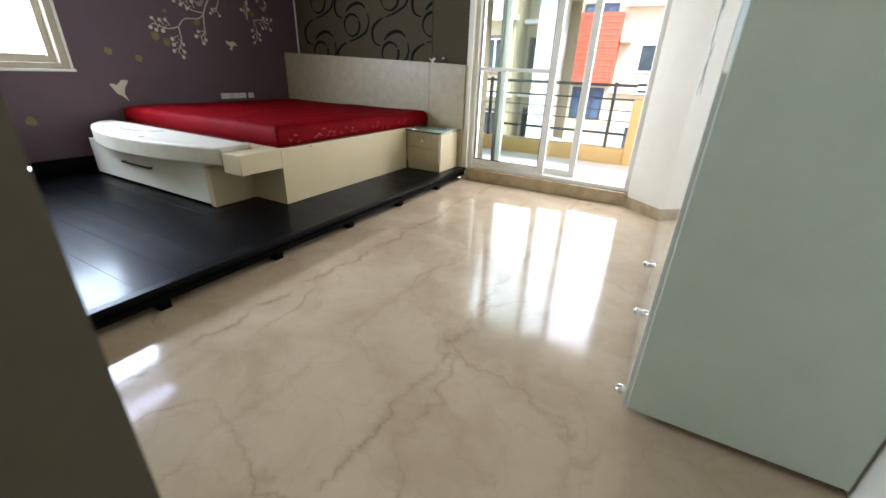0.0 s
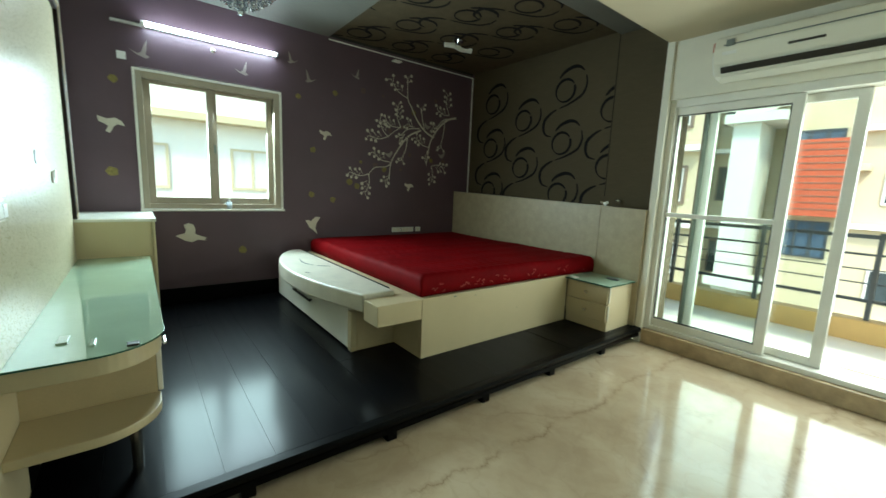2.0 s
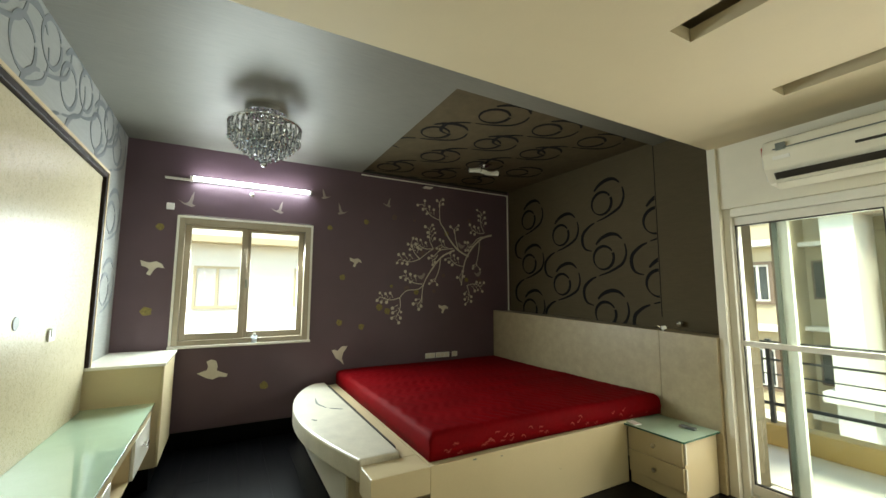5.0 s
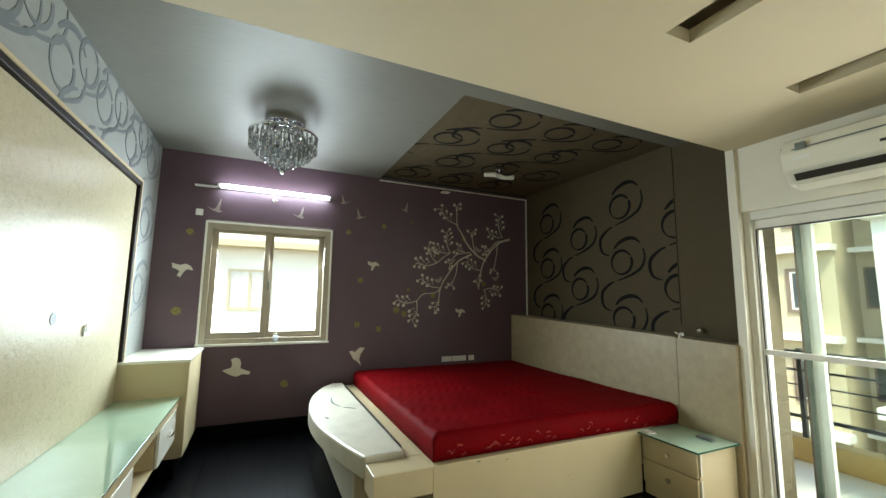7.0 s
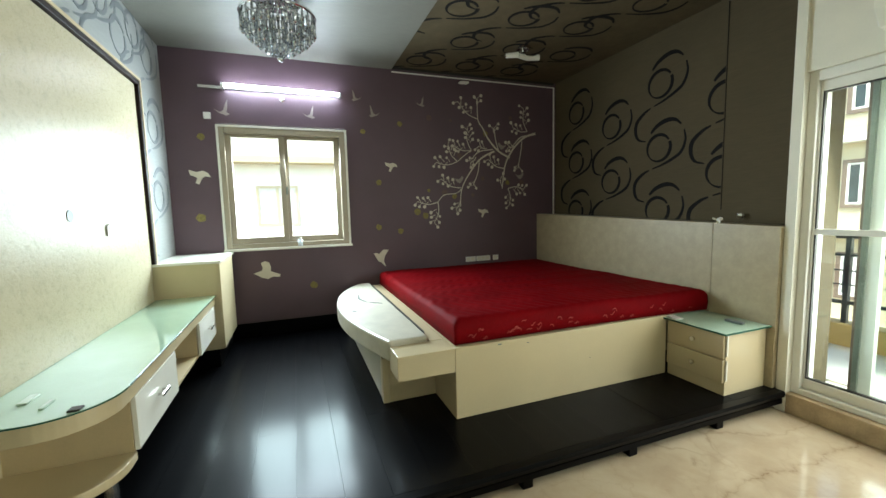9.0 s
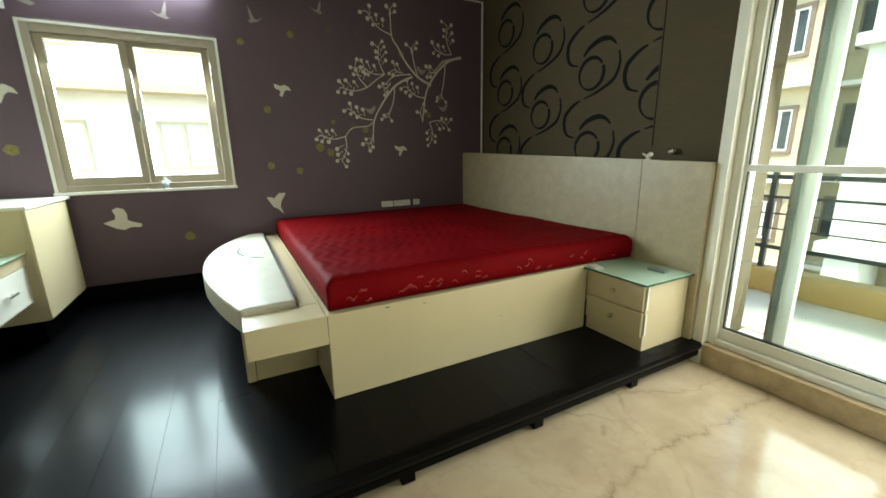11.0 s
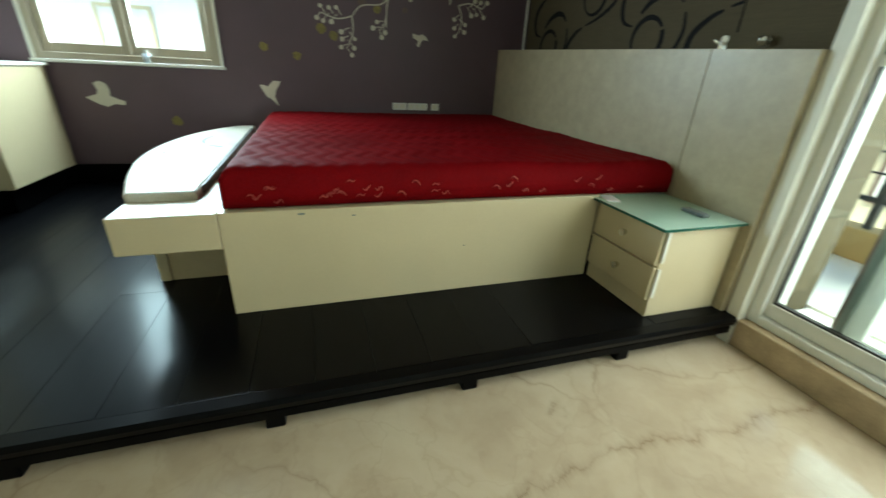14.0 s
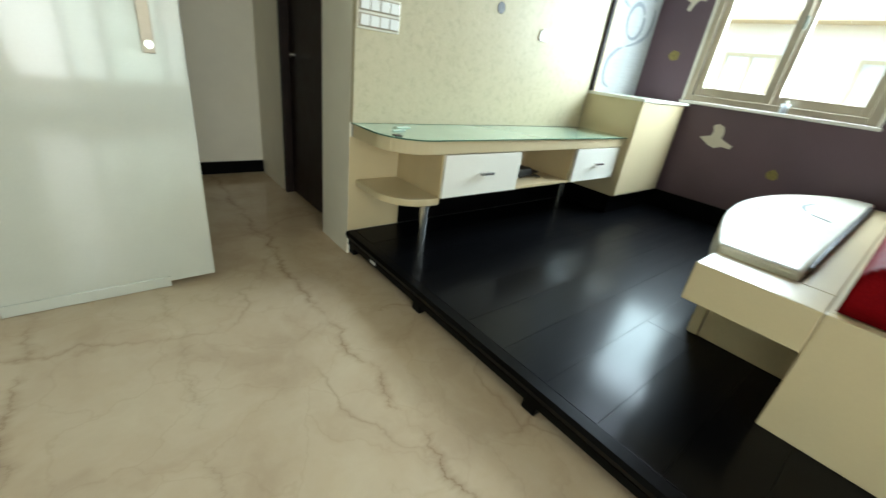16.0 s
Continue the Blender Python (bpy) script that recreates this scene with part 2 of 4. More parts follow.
TUBE = glow("lit_tube", (0.74, 0.82, 1.0), 6.2)
OFFTUBE = plain("unlit_tube", (0.75, 0.75, 0.73), 0.3, var=0.04)
CRYSTAL = plain("smoky_crystal", (0.50, 0.52, 0.54), 0.05, metal=0.75, var=0.5, scale=30)
PLASTIC = plain("white_plastic", (0.78, 0.77, 0.72), 0.3, var=0.03)
ACWHITE = plain("ivory_plastic", (0.74, 0.71, 0.60), 0.3, var=0.03)
DARKSLOT = plain("dark_slot", (0.02, 0.017, 0.012), 0.5, var=0.2)
RAIL = plain("charcoal_rail_paint", (0.045, 0.05, 0.055), 0.4, var=0.2)
BALC = plain("pale_balcony_tile", (0.80, 0.74, 0.64), 0.35, var=0.06)
OCHREW = plain("yellow_render", (0.58, 0.38, 0.15), 0.8, var=0.08)
FACADE = plain("cream_render", (0.52, 0.43, 0.28), 0.85, var=0.06, scale=1)
FACADEW = plain("white_render", (0.76, 0.72, 0.65), 0.85, var=0.04, scale=1)
BRICKRED = plain("terracotta_cladding", (0.46, 0.085, 0.035), 0.8, var=0.1)
DARKGLASS = plain("dark_window_glass", (0.05, 0.06, 0.06), 0.15, var=0.3, scale=2, spec=0.15)
# West house panes made pale; the outdoor glare is put into their colour.
PALEGLASS = plain("glare_pale_window_glass", (0.62, 0.58, 0.53), 0.2, var=0.1)
BLUEGLASS = plain("blue_window_glass", (0.07, 0.10, 0.14), 0.15, var=0.3, scale=2, spec=0.15)
BROWNTRIM = plain("brown_window_trim", (0.17, 0.115, 0.08), 0.6, var=0.15)
SCUFF = plain("grey_scuff", (0.13, 0.15, 0.14), 0.5, var=0.4, scale=40)
CLEARBIT = plain("clear_plastic", (0.58, 0.70, 0.60), 0.1, var=0.1)
EARTH = plain("dusty_ground", (0.30, 0.26, 0.20), 0.9, var=0.2, scale=0.3)
BLUEISH = plain("clear_bluish_plastic", (0.62, 0.68, 0.76), 0.12, var=0.1)


# ---- building helpers ----
def add_box(bm, lo, hi, bevel=0.0):
    made = bmesh.ops.create_cube(bm, size=1.0)["verts"]
    size = [max(1e-4, hi[i] - lo[i]) for i in range(3)]
    mid = [(hi[i] + lo[i]) / 2 for i in range(3)]
    for v in made:
        v.co = Vector([v.co[i] * size[i] + mid[i] for i in range(3)])
    if bevel:
        edges = {e for v in made for e in v.link_edges}
        bmesh.ops.bevel(bm, geom=list(edges), offset=min(bevel, min(size) * 0.45), segments=2, profile=0.5, affect="EDGES")
    return bm


def box(lo, hi, bevel=0.0):
    return add_box(bmesh.new(), lo, hi, bevel)


def boxes(items, bevel=0.0):
    bm = bmesh.new()
    for lo, hi in items:
        add_box(bm, lo, hi, bevel)
    return bm


def add_rod(bm, a, b, r, seg=12, r2=None):
    a, b = Vector(a), Vector(b)
    d = b - a
    m = Matrix.Translation((a + b) / 2) @ d.to_track_quat("Z", "Y").to_matrix().to_4x4()
    bmesh.ops.create_cone(bm, cap_ends=True, segments=seg, radius1=r, radius2=r if r2 is None else r2, depth=d.length, matrix=m)
    return bm


def rod(a, b, r, seg=12, r2=None):
    return add_rod(bmesh.new(), a, b, r, seg, r2)


def ball(c, r, seg=12):
    bm = bmesh.new()
    bmesh.ops.create_uvsphere(bm, u_segments=seg, v_segments=max(6, seg // 2), radius=r, matrix=Matrix.Translation(c))
    return bm


def prism(outline, lo, hi, place, bevel=0.0):
    """A flat outline of (u, v) with a thickness lo..hi; place(u, v, w) gives the point."""
    bm = bmesh.new()
    a = [bm.verts.new(place(u, v, lo)) for u, v in outline]
    b = [bm.verts.new(place(u, v, hi)) for u, v in outline]
    bm.faces.new(a)
    bm.faces.new(b)
    n = len(outline)
    for i in range(n):
        bm.faces.new((a[i], a[(i + 1) % n], b[(i + 1) % n], b[i]))
    bmesh.ops.recalc_face_normals(bm, faces=bm.faces)
    if bevel:
        bmesh.ops.bevel(bm, geom=list(bm.edges), offset=bevel, segments=2, profile=0.5, affect="EDGES", clamp_overlap=True)
    return bm


def smooth_line(pts, steps=8):
    """Catmull-Rom through 2D points."""
    out = []
    n = len(pts)
    for i in range(n - 1):
        p0, p1, p2, p3 = (Vector(pts[max(0, min(n - 1, k))]) for k in (i - 1, i, i + 1, i + 2))
        for s in range(steps):
            t = s / steps
            out.append(0.5 * ((2 * p1) + (p2 - p0) * t + (2 * p0 - 5 * p1 + 4 * p2 - p3) * t * t + (3 * p1 - p0 - 3 * p2 + p3) * t ** 3))
    out.append(Vector(pts[-1]))
    return out


def add_ribbon(bm, line, width, thick, place):
    """A flat tapered ribbon along a 2D line; width(f) for f in 0..1, raised by thick."""
    n = len(line)
    rows = []
    for i, p in enumerate(line):
        d = (line[min(n - 1, i + 1)] - line[max(0, i - 1)])
        d = d.normalized() if d.length > 1e-9 else Vector((1, 0))
        s = Vector((-d.y, d.x)) * width(i / (n - 1)) / 2
        l, r = p + s, p - s
        rows.append([bm.verts.new(place(q.x, q.y, w)) for q in (l, r) for w in (0, thick)])
    for a, b in zip(rows, rows[1:]):
        bm.faces.new((a[1], b[1], b[3], a[3]))
        bm.faces.new((a[0], b[0], b[1], a[1]))
        bm.faces.new((a[3], b[3], b[2], a[2]))
    bmesh.ops.recalc_face_normals(bm, faces=bm.faces)
    return bm


def mesh_of(name, bm, mat, shade=False):
    me = bpy.data.meshes.new(name)
    bm.to_mesh(me)
    bm.free()
    me.materials.append(mat)
    if shade:
        for p in me.polygons:
            p.use_smooth = True
    return me


def part(name, bm, mat, parent=None, label="", shade=False):
    ob = new(name, mesh_of(name, bm, mat, shade))
    if parent is not None:
        ob.parent = parent
    if label:
        tagged(ob, label)
    return ob


def thing(name, label, category, group=""):
    return tagged(new(name), label, category, group)


def setting(name, bm, mat, label, category="wall", shade=False):
    return tagged(part(name, bm, mat, None, "", shade), label, category, kind="structure")


def piece(name, me, parent, at, rz=0.0):
    ob = new(name, me)
    ob.parent = parent
    ob.matrix_basis = pose(*at, 0, 0, rz)
    return ob


# ---- large structure ----
TOP, LOW = 2.86, 2.58
setting("floor", box((-0.3, -1.8, -0.12), (5.7, 4.24, 0.0)), MARBLE, "polished beige marble floor with brown veins", "floor")
setting("wall_west", boxes([((-0.2, 0.0, 0.0), (0, 0.70, 3.0)), ((-0.2, 1.86, 0.0), (0, 4.47, 3.0)),
                            ((-0.2, 0.70, 0.0), (0, 1.86, 1.03)), ((-0.2, 0.70, 2.22), (0, 1.86, 3.0))]),
        PURPLE, "dark purple wallpapered wall with cream bird and branch prints")
setting("wall_north_alcove", box((-0.2, 4.47, 0.0), (2.74, 4.67, 3.0)), GREYW, "taupe woven wallpaper behind the bed")
setting("wall_north", boxes([((2.69, 4.22, 0.0), (2.745, 4.47, 3.0)), ((2.745, 4.24, 2.12), (4.47, 4.47, 3.0)),
                             ((4.47, 4.24, 0.0), (5.7, 4.47, 3.0))]), WHITE, "cream painted wall round the balcony door")
setting("wall_north_splay", prism([(4.47, 4.24), (4.80, 3.94), (5.6, 3.94), (5.6, 4.24)], 0, LOW, lambda u, v, w: (u, v, w)), WHITE, "cream painted splayed wall corner")
setting("wall_east", box((5.42, -1.8, 0), (5.6, 3.94, 3.0)), WHITE, "cream painted wall")
setting("wall_south", boxes([((3.42, -0.05, 0), (4.495, 0.15, 3.0)), ((5.30, -0.05, 0), (5.42, 0.15, 3.0)), ((4.495, -0.05, 2.1), (5.30, 0.15, 3.0)),
                             ((2.742, -0.05, 2.15), (3.42, 0.15, 3.0))]), WHITE, "cream painted wall beside the entrance")
setting("wall_tv", box((-0.2, -0.05, 0), (2.73, 0.28, 3.0)), PALEW, "pale grey wallpapered wall with swirl print")
setting("wall_tv_end", box((2.73, -0.05, 0), (2.742, 0.284, 3.0)), WHITE, "cream painted wall end beside the passage")
# Unseen gap at x 4.9 to 5.1 added to let daylight into the hall.
setting("wall_passage_end", boxes([((2.5, -1.65, 0), (4.9, -1.45, 3.0)), ((4.9, -1.65, 2.1), (5.1, -1.45, 3.0)), ((4.9, -1.65, 0), (5.1, -1.45, 1.2)), ((5.1, -1.65, 0), (5.6, -1.45, 3.0))]), WHITE, "cream painted wall at the end of the passage")
setting("wall_passage_west", boxes([((2.53, -1.45, 0), (2.69, -0.88, 3.0)), ((2.53, -0.88, 2.1), (2.69, -0.05, 3.0)), ((2.50, -0.88, 0.0), (2.53, -0.05, 2.1))]), WHITE, "cream painted passage wall")
setting("wall_passage_east", box((3.42, -1.45, 0), (3.56, -0.05, 3.0)), WHITE, "cream painted passage wall")
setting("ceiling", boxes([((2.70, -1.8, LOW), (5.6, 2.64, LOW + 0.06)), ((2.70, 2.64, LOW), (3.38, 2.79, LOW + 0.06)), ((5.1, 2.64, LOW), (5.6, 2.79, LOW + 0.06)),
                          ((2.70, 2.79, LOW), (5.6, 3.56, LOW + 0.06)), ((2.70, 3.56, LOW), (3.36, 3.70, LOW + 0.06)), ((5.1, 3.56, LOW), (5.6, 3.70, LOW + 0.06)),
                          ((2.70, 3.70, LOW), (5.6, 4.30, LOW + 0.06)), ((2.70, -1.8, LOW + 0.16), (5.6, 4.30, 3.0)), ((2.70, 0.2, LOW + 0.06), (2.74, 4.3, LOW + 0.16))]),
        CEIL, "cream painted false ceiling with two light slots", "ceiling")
setting("ceiling_grey", boxes([((0.0, 0.28, TOP), (2.70, 2.38, 3.0)), ((2.12, 2.38, TOP), (2.70, 4.47, 3.0))]), GREYC, "grey papered ceiling", "ceiling")
setting("ceiling_swirl", box((0.0, 2.38, TOP + 0.03), (2.12, 4.47, 3.02)), GREYW, "taupe papered ceiling panel with dark swirls", "ceiling")
setting("roof_slab", box((-0.3, -1.9, 3.0), (5.7, 4.7, 3.2)), WHITE, "concrete slab over the room", "ceiling")
setting("skirting_west", box((0.0, 0.28, 0.14), (0.012, 4.19, 0.29)), BLACK, "black skirting board", "baseboard")
# Black sheet laid over the wall as the shade below the console.
setting("console_shade_sheet", box((0.77, 0.281, 0.14), (2.41, 0.2845, 0.43)), BLACK, "black sheet standing in for the shade under the console", "baseboard")
setting("skirting_passage", box((2.69, -1.45, 0.0), (3.42, -1.437, 0.10)), BLACK, "black skirting board", "baseboard")
setting("sill_marble", box((2.745, 4.225, 0.0), (4.47, 4.47, 0.13), 0.006), SILL_MARBLE, "brown marble door sill", "sill")
setting("skirting_splay", prism([(4.47, 4.225), (4.79, 3.932), (4.80, 3.94), (4.47, 4.24)], 0, 0.10, lambda u, v, w: (u, v, w)), SILL_MARBLE, "brown marble skirting", "baseboard")
# Solid dark strip, no real gap; the ceiling edge's shadow is its colour.
setting("painted_shadow_line", box((0.0, 2.38, TOP + 0.004), (0.014, 4.43, TOP + 0.0295)), DARKSLOT, "dark strip painted in as a shadow line along the ceiling panel", "trim")
setting("trim_corner", boxes([((0.0, 4.43, 1.25), (0.012, 4.445, TOP - 0.02)), ((0.0, 2.38, TOP - 0.03), (0.012, 4.445, TOP - 0.019))]), PLASTIC, "thin white edging strip", "trim")

# ---- platform ----
platform = thing("bed_platform", "low black wooden platform with planks and small feet", "platform")
part("deck", box((0.0, 0.285, 0.05), (2.70, 4.465, 0.128)), BLACK, platform)
part("nosing", prism([(2.70, 0.055), (2.735, 0.055), (2.735, 0.085), (2.715, 0.092), (2.745, 0.10), (2.752, 0.122), (2.745, 0.140), (2.70, 0.140)], 0.285, 4.215,
                     lambda u, v, w: (u, w, v)), BLACK, platform, "rounded black edge moulding")
for y in (0.30, 0.953, 1.638, 2.312, 2.976, 3.657):
    part("foot", box((2.66, y - 0.03, 0.0), (2.722, y + 0.03, 0.055), 0.006), BLACK, platform)
part("riser", box((2.62, 0.285, 0.0), (2.64, 4.465, 0.05)), BLACK, platform, "recessed black riser")
part("label_tab", box((2.7525, 0.575, 0.085), (2.756, 0.625, 0.10)), PLASTIC, platform, "small white sticker")


# ---- window ----
win = tagged(new("window_1"), "beige aluminium sliding window with two panes", "window", kind="structure")
part("window_frame", boxes([((-0.10, 0.704, 1.032), (0.012, 0.75, 2.186)), ((-0.10, 1.80, 1.032), (0.012, 1.856, 2.186)),
                            ((-0.10, 0.75, 2.129), (0.012, 1.80, 2.186)), ((-0.10, 0.75, 1.032), (0.012, 1.80, 1.075))], 0.004), ALUBEIGE, win)
part("window_trim", boxes([((0.001, 0.685, 1.032), (0.016, 0.704, 2.204)), ((0.001, 1.856, 1.032), (0.016, 1.876, 2.204)), ((0.001, 0.704, 2.186), (0.016, 1.856, 2.204))]), UPVC, win)
for y0, y1, x in ((0.751, 1.268, -0.035), (1.252, 1.799, -0.075)):
    part("sash", boxes([((x - 0.018, y0, 1.076), (x + 0.018, y0 + 0.05, 2.128)), ((x - 0.018, y1 - 0.05, 1.076), (x + 0.018, y1, 2.128)),
                        ((x - 0.018, y0 + 0.05, 2.10), (x + 0.018, y1 - 0.05, 2.128)), ((x - 0.018, y0 + 0.05, 1.076), (x + 0.018, y1 - 0.05, 1.135))], 0.003), ALUBEIGE, win)
    g = part("pane", box((x - 0.003, y0 + 0.045, 1.13), (x + 0.003, y1 - 0.045, 2.105)), PANE, win)
    g.visible_shadow = False
part("latch", box((-0.02, 1.262, 1.55), (0.002, 1.282, 1.63), 0.004), GREYALU, win)
part("window_sill", box((-0.11, 0.68, 1.008), (0.035, 1.885, 1.03), 0.004), UPVC, win, "white window sill")
cup = thing("plastic_bottle", "small bluish plastic bottle on the window sill", "bottle")
part("body", rod((0.0, 1.37, 1.03), (0.0, 1.37, 1.095), 0.026, 20), BLUEISH, cup, shade=True)
part("cap", rod((0.0, 1.37, 1.095), (0.0, 1.37, 1.118), 0.012, 16), PLASTIC, cup)

# ---- balcony door ----
door = tagged(new("door_1"), "white sliding glass balcony door standing half open", "door", kind="structure")
Y0, Y1 = 4.30, 4.42
part("door_frame", boxes([((2.745, Y0 - 0.03, 0.13), (2.79, Y1, 2.12)), ((4.425, Y0 - 0.03, 0.13), (4.47, Y1, 2.12)),
                          ((2.79, Y0 - 0.03, 2.06), (4.425, Y1, 2.12)), ((2.79, Y0 - 0.03, 0.13), (4.425, Y1, 0.17))], 0.006), UPVC, door)


def leaf(x0, x1, y, mat, midrail, stile):
    lf = part("sliding_leaf", boxes([((x0, y - 0.02, 0.172), (x0 + stile, y + 0.02, 2.058)), ((x1 - 0.065, y - 0.02, 0.172), (x1, y + 0.02, 2.058)),
                                     ((x0 + stile, y - 0.02, 2.0), (x1 - 0.065, y + 0.02, 2.058)), ((x0 + stile, y - 0.02, 0.172), (x1 - 0.065, y + 0.02, 0.235))], 0.004), mat, door)
    gl = part("pane", box((x0 + stile - 0.005, y - 0.003, 0.23), (x1 - 0.06, y + 0.003, 2.005)), TINTPANE, lf)
    gl.visible_shadow = False
    if midrail:
        part("mid_rail", box((x0 + stile, y - 0.022, 1.15), (x1 - 0.065, y + 0.022, 1.185), 0.004), mat, lf)
        part("gasket", boxes([((x0 + stile, y - 0.012, 0.235), (x0 + stile + 0.008, y + 0.012, 1.15)), ((x1 - 0.073, y - 0.012, 0.235), (x1 - 0.065, y + 0.012, 1.15)),
                              ((x0 + stile, y - 0.012, 1.185), (x0 + stile + 0.008, y + 0.012, 2.0)), ((x1 - 0.073, y - 0.012, 1.185), (x1 - 0.065, y + 0.012, 2.0)),
                              ((x0 + stile + 0.008, y - 0.012, 0.235), (x1 - 0.073, y + 0.012, 0.243)), ((x0 + stile + 0.008, y - 0.012, 1.992), (x1 - 0.073, y + 0.012, 2.0))]), DARKSLOT, lf)
    return lf


leaf(2.79, 3.61, 4.315, UPVC, True, 0.012)
l2 = leaf(3.02, 3.92, 4.385, UPVC, False, 0.06)
part("interlock_edge", box((2.988, 4.347, 0.172), (2.999, 4.363, 2.058)), BROWNTRIM, door, "dark brown brush strip")
part("interlock", box((3.0, 4.345, 0.172), (3.026, 4.364, 2.058), 0.003), GREYALU, door, "grey green interlock stile")

# ---- bed ----
bed = thing("bed", "cream laminate box bed with a storage foot and side arm", "bed")
part("side_panel", box((2.20, 2.145, 0.14), (2.23, 3.785, 0.565), 0.003), CREAM, bed)
part("foot_panel", box((0.02, 2.145, 0.14), (2.20, 2.17, 0.565)), CREAM, bed)
part("base_top", box((0.02, 2.17, 0.50), (2.198, 4.185, 0.56)), CREAM, bed)
part("arm", box((2.04, 1.805, 0.425), (2.232, 2.143, 0.565), 0.004), CREAM, bed, "cream side arm")
part("ledge", box((0.03, 2.055, 0.545), (2.038, 2.143, 0.565), 0.003), CREAM, bed)
part("foot_box", box((0.12, 1.835, 0.14), (1.87, 2.143, 0.474), 0.003), TAN, bed)
drawer = part("drawer_front", box((0.10, 1.79, 0.155), (1.82, 1.833, 0.465), 0.006), CREAMW, bed, "pale drawer front")
part("corner_post", box((1.825, 1.79, 0.142), (1.88, 1.833, 0.434), 0.004), CREAM, bed)
hb = bmesh.new()
for a, b in (((0.70, 1.785, 0.33), (0.70, 1.765, 0.33)), ((1.10, 1.785, 0.33), (1.10, 1.765, 0.33)), ((0.68, 1.762, 0.33), (1.12, 1.762, 0.33))):
    add_rod(hb, a, b, 0.009, 10)
part("handle", hb, DARKSLOT, drawer, "dark bar handle")


def lid_outline():
    front = smooth_line([(0.03, 1.93), (0.22, 1.80), (0.55, 1.675), (0.95, 1.615), (1.35, 1.63), (1.72, 1.705), (2.035, 1.80)], 5)
    return [(0.03, 2.045)] + [(p.x, p.y) for p in front] + [(2.035, 2.045)]


lid = part("seat_lid", prism(lid_outline(), 0.47, 0.596, lambda u, v, w: (u, v, w), 0.024), LEATHER, bed, "bowed white padded lid", shade=False)
part("lid_seam", prism([(0.2, 2.03), (0.2, 2.052), (1.93, 2.052), (1.96, 2.047), (1.4, 2.036)], 0.567, 0.5975, lambda u, v, w: (u, v, w)), DARKSLOT, bed, "dark gap behind the lid")
for pts in ([(0.62, 1.84), (0.80, 1.82), (0.95, 1.86)], [(0.98, 1.88), (1.02, 1.93), (1.05, 1.97)], [(1.2, 1.70), (1.24, 1.73)]):
    tear = bmesh.new()
    add_ribbon(tear, smooth_line(pts, 6), lambda f: 0.004 + 0.012 * math.sin(math.pi * f), 0.002, lambda u, v, w: (u, v, 0.5963 + w))
    part("tear", tear, SCUFF, lid, "small dark tear in the leatherette")

for y, z, s in ((2.62, 0.53, 0.008), (2.42, 0.545, 0.012), (3.1, 0.36, 0.005)):
    part("scratch", box((2.2302, y, z), (2.2312, y + s * 2, z + s * 0.6)), SCUFF, bed, "small dark scratch")

headboard = thing("headboard", "tall speckled cream headboard panel behind the bed", "headboard")
part("panel", prism([(0.0, 0.14), (2.2515, 0.14), (2.2515, 1.215), (0.0, 1.283)], 4.19, 4.25, lambda u, v, w: (u, w, v), 0.002), HEADB, headboard)
part("panel", prism([(2.2545, 0.14), (2.685, 0.14), (2.685, 1.199), (2.2545, 1.214)], 4.19, 4.25, lambda u, v, w: (u, w, v), 0.002), HEADB, headboard)
part("top_rail", prism([(0.002, 1.262), (2.68, 1.176), (2.68, 1.19), (0.002, 1.276)], 4.2505, 4.466, lambda u, v, w: (u, w, v)), HEADB, headboard)
lamp_bits = thing("reading_lamp_bracket", "small chrome lamp bracket on the headboard", "bracket")
part("plate", rod((2.27, 4.22, 1.212), (2.27, 4.22, 1.228), 0.02, 16), CHROME, lamp_bits)
part("arm", rod((2.27, 4.22, 1.236), (2.335, 4.15, 1.246), 0.013, 12), PLASTIC, lamp_bits)
part("tip", rod((2.27, 4.22, 1.230), (2.235, 4.21, 1.250), 0.009, 10), CHROME, lamp_bits)
knob = thing("coat_hook", "small round chrome coat hook on the grey wall", "hook")
part("rose", rod((2.28, 4.4695, 1.262), (2.28, 4.455, 1.262), 0.022, 16), CHROME, knob)
part("head", ball((2.28, 4.435, 1.262), 0.024), CHROME, knob, shade=True)

# mattress with soft edges and a quilted top
bm = bmesh.new()
NX, NY = 150, 140


def matt(u, v, top):
    x0, x1 = 0.03, 2.185 + 0.055 * v ** 3
    x = x0 + (x1 - x0) * u
    y = 2.16 + (4.18 - 2.16) * v
    e = min(u * 2.1, (1 - u) * 2.1, v * 2.0, (1 - v) * 2.0)
    rise = 1 - max(0, 1 - e / 0.055) ** 3
    z = 0.678 + 0.034 * rise + 0.007 * noise.noise((x * 3, y * 3, 0)) + 0.010 * abs(math.sin(y * 38 + 1.1 * math.sin(x * 26))) ** 0.7 * rise * (0.6 + 0.4 * noise.noise((x * 2, y * 2, 5)))
    return Vector((x, y, z if top else 0.566))


grid = [[bm.verts.new(matt((i / NX), (j / NY), True)) for j in range(NY + 1)] for i in range(NX + 1)]
for i in range(NX):
    for j in range(NY):
        bm.faces.new((grid[i][j], grid[i + 1][j], grid[i + 1][j + 1], grid[i][j + 1]))
ring = [grid[i][0] for i in range(NX + 1)] + [grid[NX][j] for j in range(1, NY + 1)] + [grid[i][NY] for i in range(NX - 1, -1, -1)] + [grid[0][j] for j in range(NY - 1, 0, -1)]
lows = []
for k, v in enumerate(ring):
    mid = bm.verts.new((v.co.x, v.co.y, 0.628))
    low = bm.verts.new((v.co.x, v.co.y, 0.568))
    lows.append((mid, low))
cx, cy = 1.08, 3.17
